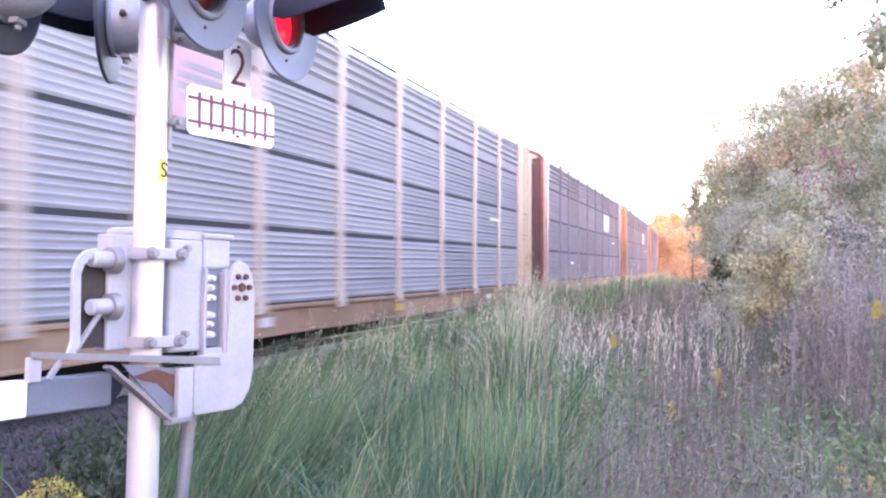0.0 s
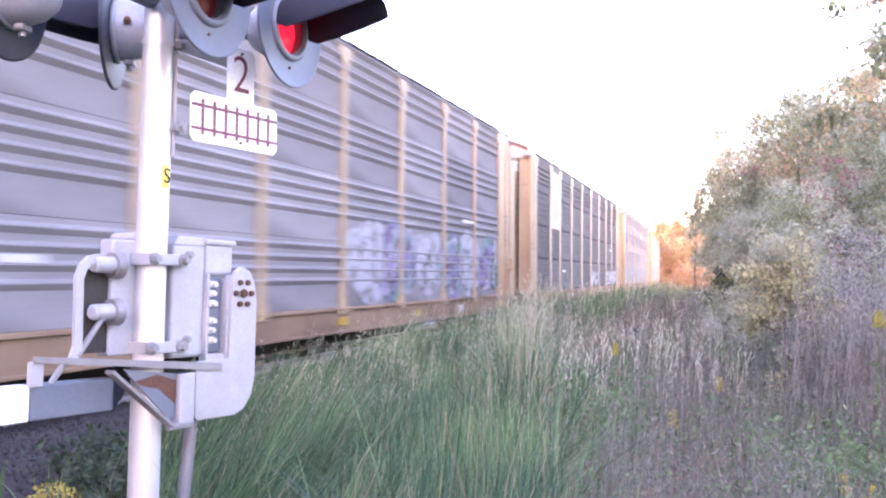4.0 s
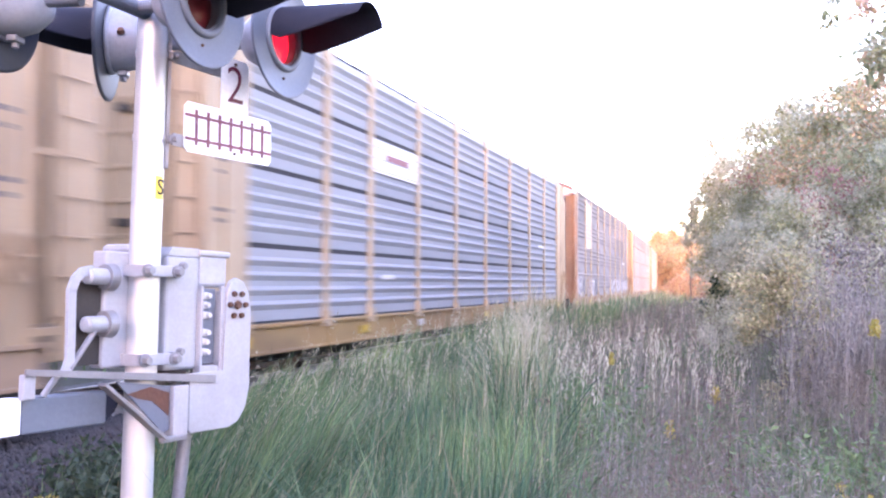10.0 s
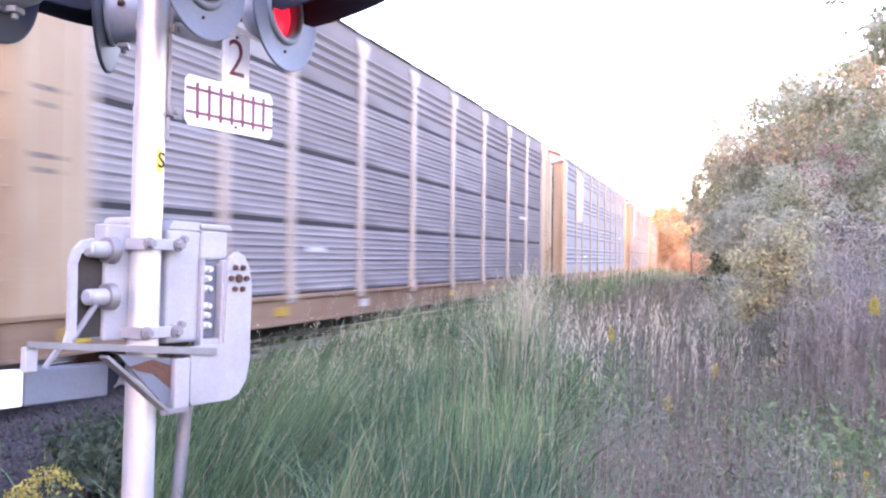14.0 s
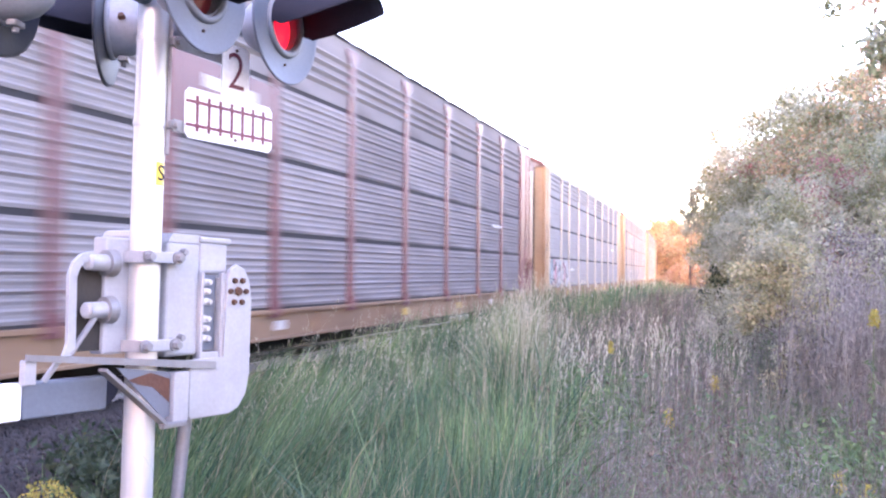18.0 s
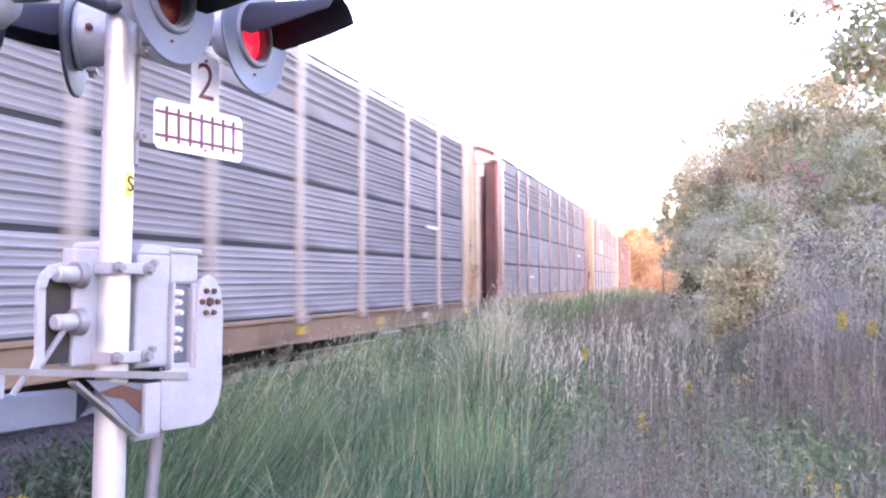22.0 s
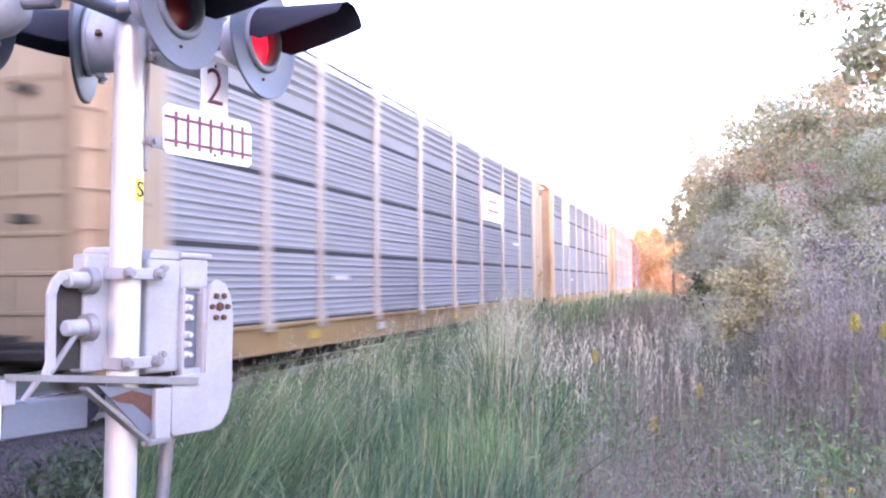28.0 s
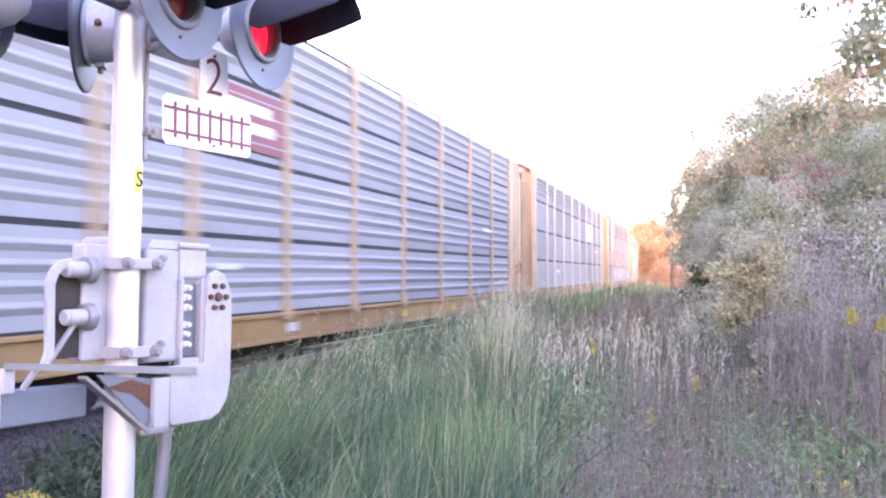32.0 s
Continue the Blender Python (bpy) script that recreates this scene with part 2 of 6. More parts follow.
M["road"] = mat("worn_asphalt", (0.038, 0.037, 0.038), 0.9, 0, (0.028, 0.027, 0.028), 0.8, 60, 0.6, 0.5)
M["rail"] = mat("steel_rail", (0.42, 0.40, 0.40), 0.34, 0.9, (0.62, 0.58, 0.56), 4, 60, 0.5, 0.01)
M["tie"] = mat("weathered_wooden_tie", (0.061, 0.048, 0.041), 0.9, 0, (0.041, 0.030, 0.025), 3, 40, 0.7, 0.4)
M["reed"] = mat("green_reed_blades", (0.158, 0.242, 0.098), 0.6, 0, (0.036, 0.088, 0.044), 0.9, 20, 0.9, 0, island=0.55, trans=0.35, spec=0.3)
M["straw"] = mat("straw_seed_heads", (0.33, 0.31, 0.20), 0.8, 0, (0.21, 0.20, 0.125), 0.5, 20, 0.7, 0, island=0.3, trans=0.4, spec=0.2)
M["dry"] = mat("dry_grey_weeds", (0.215, 0.218, 0.158), 0.85, 0, (0.10, 0.104, 0.072), 0.5, 20, 0.7, 0, island=0.4, trans=0.35, spec=0.2)
M["weed"] = mat("green_weed_leaves", (0.145, 0.235, 0.10), 0.65, 0, (0.06, 0.095, 0.04), 0.5, 20, 0.7, 0, island=0.35, trans=0.3, spec=0.3)
M["gold"] = mat("goldenrod_flowers", (0.360, 0.298, 0.056), 0.8, 0, (0.260, 0.236, 0.056), 2, 20, 0.7, 0, island=0.25, trans=0.2)
M["bark"] = mat("grey_brown_bark", (0.161, 0.140, 0.124), 0.9, 0, (0.105, 0.090, 0.081), 5, 40, 0.7, 0.5, stretch=(1, 1, .3))
M["leafgrey"] = mat("silvery_green_leaves", (0.439, 0.433, 0.321), 0.6, 0, (0.278, 0.284, 0.187), 1.3, 20, 0.7, 0, island=0.12, trans=0.5, spec=0.3)
M["leafgreen"] = mat("dull_green_leaves", (0.321, 0.321, 0.177), 0.6, 0, (0.193, 0.209, 0.107), 1.3, 20, 0.7, 0, island=0.2, trans=0.5, spec=0.3)
M["leafgold"] = mat("autumn_gold_leaves", (0.446, 0.341, 0.211), 0.65, 0, (0.360, 0.236, 0.136), 0.7, 20, 0.7, 0, island=0.3, trans=0.4, spec=0.3)
M["leafred"] = mat("autumn_red_leaves", (0.322, 0.149, 0.136), 0.65, 0, (0.260, 0.174, 0.130), 0.4, 20, 0.7, 0, island=0.35, trans=0.3, spec=0.3)
M["leafdark"] = mat("dark_green_leaves", (0.031, 0.053, 0.028), 0.6, 0, (0.022, 0.037, 0.022), 0.4, 20, 0.7, 0, island=0.35, trans=0.25, spec=0.3)
M["leafyellow"] = mat("yellow_green_leaves", (0.397, 0.353, 0.205), 0.65, 0, (0.322, 0.310, 0.174), 0.4, 20, 0.7, 0, island=0.35, trans=0.45, spec=0.3)
M["plume"] = mat("pale_pinkish_plumes", (0.50, 0.475, 0.36), 0.8, 0, (0.33, 0.315, 0.235), 0.5, 20, 0.7, 0, island=0.25, trans=0.4, spec=0.2)
M["tallweed"] = mat("pale_tall_weed_stalks", (0.36, 0.335, 0.30), 0.85, 0, (0.23, 0.215, 0.19), 0.5, 20, 0.7, 0, island=0.3, trans=0.45, spec=0.2)
M["russet"] = mat("russet_dry_weeds", (0.185, 0.14, 0.112), 0.85, 0, (0.11, 0.083, 0.068), 0.5, 20, 0.7, 0, island=0.35, trans=0.25, spec=0.2)
M["lilac"] = mat("lilac_grey_weeds", (0.265, 0.245, 0.225), 0.85, 0, (0.14, 0.13, 0.12), 0.5, 20, 0.7, 0, island=0.35, trans=0.4, spec=0.2)
M["cream"] = mat("weathered_cream_yellow_paint", (0.335, 0.265, 0.165), 0.6, 0, (0.28, 0.21, 0.13), 1.5, 30, 0.6, 0.08, rand=0.06, dirt=(0.15, 0.10, 0.06), dirt_amt=0.3)
# dark brown with the shade of the car's corner groove put into it
M["endpost"] = mat("groove_shade_brown", (0.097, 0.043, 0.038), 0.8, 0, (0.051, 0.030, 0.023), 1.5, 30, 0.6, 0.1)
M["orange"] = mat("orange_brown_paint", (0.224, 0.112, 0.056), 0.6, 0, (0.173, 0.081, 0.041), 1.5, 30, 0.6, 0.08, rand=0.06, dirt=(0.092, 0.046, 0.025), dirt_amt=0.4)
M["socket"] = mat("grey_blue_arm_socket", (0.122, 0.143, 0.173), 0.5, 0.1, (0.097, 0.115, 0.143), 3, 60, 0.6, 0.08)
M["soot"] = mat("sooty_steel_panel", (0.151, 0.144, 0.140), 0.78, 0.03, (0.113, 0.107, 0.106), 0.8, 30, 0.7, 0.1, rand=0.14, stretch=(1, .3, 1.5), dirt=(0.066, 0.061, 0.058), dirt_amt=0.5, spec=0.02)
M["mauve"] = mat("dusty_mauve_panel", (0.166, 0.151, 0.161), 0.78, 0.03, (0.136, 0.122, 0.131), 0.8, 30, 0.65, 0.08, rand=0.14, stretch=(1, .3, 1.5), dirt=(0.102, 0.086, 0.086), dirt_amt=0.4, spec=0.02)
M["weeddark"] = mat("dark_green_weed_leaves", (0.053, 0.081, 0.046), 0.65, 0, (0.028, 0.046, 0.025), 0.5, 20, 0.7, 0, island=0.35, trans=0.25, spec=0.3)
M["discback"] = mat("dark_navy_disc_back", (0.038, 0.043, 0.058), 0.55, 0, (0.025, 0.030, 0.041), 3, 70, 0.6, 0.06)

# ================= mesh helpers =================


def link(name, me, material, parent=None, label=""):
    ob = new(name, me)
    if material and not me.materials:
        me.materials.append(material)
    if parent:
        ob.parent = parent
    if label:
        ob["label"] = label
    return ob


def part(name, bm, material, parent=None, label="", smooth=False):
    me = bpy.data.meshes.new(name)
    bm.to_mesh(me)
    bm.free()
    if smooth:
        me.polygons.foreach_set("use_smooth", [True] * len(me.polygons))
    return link(name, me, material, parent, label)


def box(bm, lo, hi, m=None, bevel=0.0):
    lo, hi = Vector(lo), Vector(hi)
    t = Matrix.Translation((lo + hi) / 2) @ Matrix.Diagonal((*(hi - lo), 1))
    r = bmesh.ops.create_cube(bm, size=1, matrix=(m or Matrix()) @ t)
    if bevel:
        es = list({e for v in r["verts"] for e in v.link_edges})
        bmesh.ops.bevel(bm, geom=es, offset=bevel, segments=2, profile=0.5, affect="EDGES")
    return bm


def tube(bm, a, b, r, r2=None, seg=16, caps=True):
    a, b = Vector(a), Vector(b)
    m = Matrix.Translation((a + b) / 2) @ (b - a).to_track_quat("Z", "Y").to_matrix().to_4x4()
    bmesh.ops.create_cone(bm, cap_ends=caps, segments=seg, radius1=r, radius2=r if r2 is None else r2, depth=(b - a).length, matrix=m)
    return bm


def bent(bm, pts, radii, seg=8):
    """One connected tube through several points."""
    pts = [Vector(p) for p in pts]
    rings = []
    for i, p in enumerate(pts):
        d = (pts[min(i + 1, len(pts) - 1)] - pts[max(i - 1, 0)]).normalized()
        q = d.to_track_quat("Z", "Y")
        rings.append([bm.verts.new(p + q @ Vector((radii[i] * math.cos(6.2832 * k / seg), radii[i] * math.sin(6.2832 * k / seg), 0))) for k in range(seg)])
    for a, b in zip(rings, rings[1:]):
        for k in range(seg):
            bm.faces.new((a[k], a[(k + 1) % seg], b[(k + 1) % seg], b[k]))
    bm.faces.new(rings[0][::-1])
    bm.faces.new(rings[-1])
    return bm


def prism(bm, outline, lo, hi, m=None):
    """A plate: a 2D outline (first and second axis) raised from lo to hi on the third."""
    m = m or Matrix()
    a = [bm.verts.new(m @ Vector((x, y, lo))) for x, y in outline]
    b = [bm.verts.new(m @ Vector((x, y, hi))) for x, y in outline]
    bm.faces.new(a[::-1])
    bm.faces.new(b)
    k = len(a)
    for i in range(k):
        bm.faces.new((a[i], a[(i + 1) % k], b[(i + 1) % k], b[i]))
    return bm


def rounded(x0, y0, x1, y1, r, seg=5):
    pts = []
    for cx, cy, a0 in ((x1 - r, y1 - r, 0), (x0 + r, y1 - r, 90), (x0 + r, y0 + r, 180), (x1 - r, y0 + r, 270)):
        for i in range(seg + 1):
            a = radians(a0 + 90 * i / seg)
            pts.append((cx + r * math.cos(a), cy + r * math.sin(a)))
    return pts


def turned(bm, profile, m, seg=32, arc=(0, 360)):
    """A surface of revolution round the local z axis: (radius, height) pairs."""
    full = arc[1] - arc[0] >= 360
    k = seg if full else seg + 1
    rings = []
    for r, h in profile:
        rings.append([bm.verts.new(m @ Vector((r * math.cos(radians(arc[0] + (arc[1] - arc[0]) * i / seg)),
                                                r * math.sin(radians(arc[0] + (arc[1] - arc[0]) * i / seg)), h))) for i in range(k)])
    for p, q in zip(rings, rings[1:]):
        for i in range(k if full else k - 1):
            j = (i + 1) % k
            bm.faces.new((p[i], p[j], q[j], q[i]))
    return bm


def tri_mesh(name, verts, tris):
    me = bpy.data.meshes.new(name)
    me.vertices.add(len(verts))
    me.vertices.foreach_set("co", np.asarray(verts, np.float32).ravel())
    k = len(tris)
    me.loops.add(k * 3)
    me.loops.foreach_set("vertex_index", np.asarray(tris, np.int32).ravel())
    me.polygons.add(k)
    me.polygons.foreach_set("loop_start", np.arange(0, k * 3, 3, dtype=np.int32))
    me.update(calc_edges=True)
    me.validate()
    return me


def thing(name, label, category, group="", at=(0, 0, 0)):
    e = new(name)
    e.location = at
    return tagged(e, label, category, group)


def letters(name, text, size, material, parent, m, label=""):
    """Built-in font, turned into a thin mesh."""
    cu = bpy.data.curves.new(name, "FONT")
    cu.offset = -0.0022 if size > .1 else 0.0
    cu.body, cu.size, cu.extrude, cu.align_x, cu.align_y = text, size, 0.0012, "CENTER", "CENTER"
    ob = bpy.data.objects.new(name, cu)
    scene.collection.objects.link(ob)
    bpy.context.view_layer.update()
    me = bpy.data.meshes.new_from_object(ob.evaluated_get(bpy.context.evaluated_depsgraph_get()))
    bpy.data.objects.remove(ob)
    me.transform(m)
    me.materials.clear()
    return link(name, me, material, parent, label)


# ================= the track's line =================
TRACK_X, RADIUS = -8.45, 1420.0


def on_track(s, off=0.0, z=0.0):
    """A pose on the curving track, s metres along it, off metres to its right."""
    a = s / RADIUS
    r = RADIUS + off
    return pose(TRACK_X - RADIUS + r * math.cos(a), r * math.sin(a), z, 0, 0, math.degrees(a))


# ================= ground =================


def ground_z(x, y):
    """Height of the ground, for arrays."""
    x, y = np.asarray(x, float), np.asarray(y, float)
    d = x - (TRACK_X - np.minimum(y * y, 90000.0) / (2 * RADIUS))   # metres right of the track's middle
    z = -0.12 + 0 * d
    bed = np.clip((3.4 - np.abs(d)) / 1.4, 0, 1)
    ditch = np.exp(-((d - 5.0) / 1.3) ** 2) * np.clip((y - 3.0) / 4, 0, 1)
    z = z - 0.32 * ditch - 0.10 * (1 - bed) - 0.30 * np.clip((3.7 - np.abs(d)) / 0.4, 0, 1)
    rise = np.clip((d - 9.0) / 14.0, 0, 1)
    z = z + 0.9 * rise * rise * (3 - 2 * rise) * np.clip((y - 2) / 8, 0, 1)
    return z + 0.05 * np.sin(x * 1.3 + y * 0.4) * np.clip(np.abs(d) - 3.4, 0, 1)


def build_ground():
    xs = np.concatenate([np.linspace(-3000, -60, 16), np.linspace(-50, 50, 161), np.linspace(60, 3000, 16)])
    ys = np.concatenate([np.linspace(-3000, -60, 16), np.linspace(-50, 120, 171), np.linspace(140, 3000, 24)])
    X, Y = np.meshgrid(xs, ys)
    Z = ground_z(X, Y)
    v = np.stack([X.ravel(), Y.ravel(), Z.ravel()], 1)
    w = len(xs)
    i, j = np.meshgrid(np.arange(w - 1), np.arange(len(ys) - 1))
    a = (j * w + i).ravel()
    tris = np.concatenate([np.stack([a, a + 1, a + w + 1], 1), np.stack([a, a + w + 1, a + w], 1)])
    g = link("ground", tri_mesh("ground", v, tris), M["soil"])
    tagged(g, "bare soil and turf under tall autumn weeds beside the railway", "ground", kind="structure")


def strip(name, s0, s1, step, profile, material, label, category):
    """A length of track-following structure from (off, z) pairs."""
    ss = np.arange(s0, s1 + step, step)
    k = len(profile)
    v = []
    for s in ss:
        a = s / RADIUS
        for off, z in profile:
            r = RADIUS + off
            v.append((TRACK_X - RADIUS + r * math.cos(a), r * math.sin(a), z))
    n = len(ss)
    i, j = np.meshgrid(np.arange(k - 1), np.arange(n - 1))
    a = (j * k + i).ravel()
    tris = np.concatenate([np.stack([a, a + k + 1, a + 1], 1)[:, ::-1], np.stack([a, a + k, a + k + 1], 1)[:, ::-1]])
    ob = link(name, tri_mesh(name, np.array(v), tris), material)
    return tagged(ob, label, category, kind="structure")


def build_track():
    strip("ballast_bed", -700, 320, 5, [(-3.3, -0.36), (-1.9, -0.16), (1.9, -0.16), (3.3, -0.36)], M["bed"],
          "grey crushed stone ballast under the track", "ballast")
    for off in (-0.7525, 0.7525):
        w = [(-0.07, -0.16), (-0.07, -0.145), (-0.012, -0.12), (-0.012, -0.045), (-0.036, -0.03), (-0.036, -0.003), (-0.03, 0),
             (0.03, 0), (0.036, -0.003), (0.036, -0.03), (0.012, -0.045), (0.012, -0.12), (0.07, -0.145), (0.07, -0.16)]
        strip("rail", -700, 320, 4, [(off + a, b) for a, b in w], M["rail"], "steel rail with a polished running surface", "rail")
    bm = bmesh.new()
    box(bm, (-1.3, -0.11, -0.2), (1.3, 0.11, -0.148), bevel=0.01)
    me = bpy.data.meshes.new("tie")
    bm.to_mesh(me)
    bm.free()
    me.materials.append(M["tie"])
    track = tagged(new("railway_ties"), "dark weathered wooden ties under the rails", "railway ties", kind="structure")
    for i in range(110):
        t = link("tie", me, None, track)
        t.matrix_basis = on_track(-4 + i * 0.52)
    # loose stones of the near shoulder
    rng = np.random.default_rng(5)
    k = 30000
    s = np.concatenate([rng.uniform(3, 13, 20000), rng.uniform(-6, 34, 10000)])
    off = rng.uniform(0.9, 3.5, k)
    a = s / RADIUS
    r = RADIUS + off
    c = np.stack([TRACK_X - RADIUS + r * np.cos(a), r * np.sin(a), np.interp(off, [1.9, 3.3, 3.6], [-0.16, -0.36, -0.4]) + 0.01], 1)
    base = np.array([(1, 0, 0), (-.6, .8, 0), (-.5, -.9, 0), (0, 0, 1), (.1, .1, -1)])
    f = np.array([(0, 1, 3), (1, 2, 3), (2, 0, 3), (1, 0, 4), (2, 1, 4), (0, 2, 4)])
    size = rng.uniform(0.018, 0.045, (k, 1, 1))
    v = base[None] * size * rng.uniform(.6, 1.3, (k, 5, 3))
    th = rng.uniform(0, 6.3, k)
    cs, sn = np.cos(th)[:, None], np.sin(th)[:, None]
    v = np.stack([v[..., 0] * cs - v[..., 1] * sn, v[..., 0] * sn + v[..., 1] * cs, v[..., 2]], -1) + c[:, None]
    tris = (f[None] + (np.arange(k) * 5)[:, None, None]).reshape(-1, 3)
    ob = link("ballast_stones", tri_mesh("ballast_stones", v.reshape(-1, 3), tris), M["ballast"])
    tagged(ob, "loose grey crushed stones on the track shoulder", "gravel", kind="stuff")
    # the road that crosses the track beside the mast
    bm = bmesh.new()
    d = Matrix.Rotation(radians(-9.6), 4, "Z")
    box(bm, (-60, -7.4, -0.3), (60, -0.6, -0.075), d @ Matrix.Translation((0, 0.2, 0)))
    rd = part("road", bm, M["road"])
    tagged(rd, "worn grey asphalt road over the railway crossing", "road", kind="structure")


# ================= plants =================


def blades(pts, height, width, lean, rng, segs=3, curve=1.6, sway=(0.0, 0.0)):
    """Tapered bent blades, one for each point."""
    k = len(pts)
    th = rng.uniform(0, 2 * np.pi, k)
    face = th + np.pi / 2 + rng.normal(0, 0.5, k)
    side = np.stack([np.cos(face), np.sin(face), 0 * face], 1)
    out = np.stack([np.cos(th), np.sin(th), 0 * th], 1) * lean[:, None]
    out[:, 0] += sway[0]
    out[:, 1] += sway[1]
    rows = []
    for i in range(segs):
        f = i / segs
        c = pts + out * (height * f ** curve)[:, None]
        c[:, 2] += height * f * (1 - 0.25 * f * np.minimum(lean, 1))
        w = width * (1 - 0.75 * f ** 2)
        rows += [c - side * w[:, None] / 2, c + side * w[:, None] / 2]
    tip = pts + out * height[:, None]
    tip[:, 2] += height * (1 - 0.25 * np.minimum(lean, 1))
    rows.append(tip)
    v = np.stack(rows, 1)
    n = 2 * segs + 1
    f = []
    for i in range(segs - 1):
        f += [(2 * i, 2 * i + 1, 2 * i + 3), (2 * i, 2 * i + 3, 2 * i + 2)]
    f.append((2 * segs - 2, 2 * segs - 1, 2 * segs))
    tris = (np.array(f)[None] + (np.arange(k) * n)[:, None, None]).reshape(-1, 3)
    return v.reshape(-1, 3), tris, tip


def leaves(centres, size, rng, aspect=0.5, droop=0.3):
    """Small folded pointed leaves."""
    k = len(centres)
    d = rng.normal(0, 1, (k, 3))
    d[:, 2] -= droop
    d /= np.linalg.norm(d, axis=1)[:, None]
    s = np.cross(d, rng.normal(0, 1, (k, 3)))
    s /= np.linalg.norm(s, axis=1)[:, None] + 1e-9
    nrm = np.cross(d, s)
    L = size[:, None]
    a = centres
    b = centres + d * L * 0.45 + s * L * aspect / 2 + nrm * L * 0.08
    c = centres + d * L
    e = centres + d * L * 0.45 - s * L * aspect / 2 + nrm * L * 0.08
    v = np.stack([a, b, c, e], 1).reshape(-1, 3)
    f = np.array([(0, 1, 2), (0, 2, 3)])
    return v, (f[None] + (np.arange(k) * 4)[:, None, None]).reshape(-1, 3)


def join(parts):
    v, f, base = [], [], 0
    for a, b, *_ in parts:
        v.append(a)
        f.append(b + base)
        base += len(a)
    return np.concatenate(v), np.concatenate(f)


def field(rng, k, a0, a1, r0, r1, power=0.6):
    """Points in a fan round the viewer's side of the line: angles in degrees left of the track."""
    a = np.radians(rng.uniform(a0, a1, k))
    r = r0 + (r1 - r0) * rng.uniform(0, 1, k) ** (1 / power)
    return -r * np.sin(a), r * np.cos(a)


def plant_z(x, y):
    """Where plants stand: the ground, or the foot of the ballast."""
    return np.where(track_gap(x, y) < 3.75, -0.26, ground_z(x, y))


def track_gap(x, y):
    return x - (TRACK_X - y * y / (2 * RADIUS))


def stuff(name, v, f, material, label, category):
    ob = link(name, tri_mesh(name, v, f), material)
    return tagged(ob, label, category, kind="stuff")


def reed_edge(y):
    return np.where(y < 20, -0.235 * y - 0.12, -4.8)


def lumps(xs, ys, f, seed):
    return np.array([noise.noise((x * f, y * f, seed)) for x, y in zip(xs, ys)])


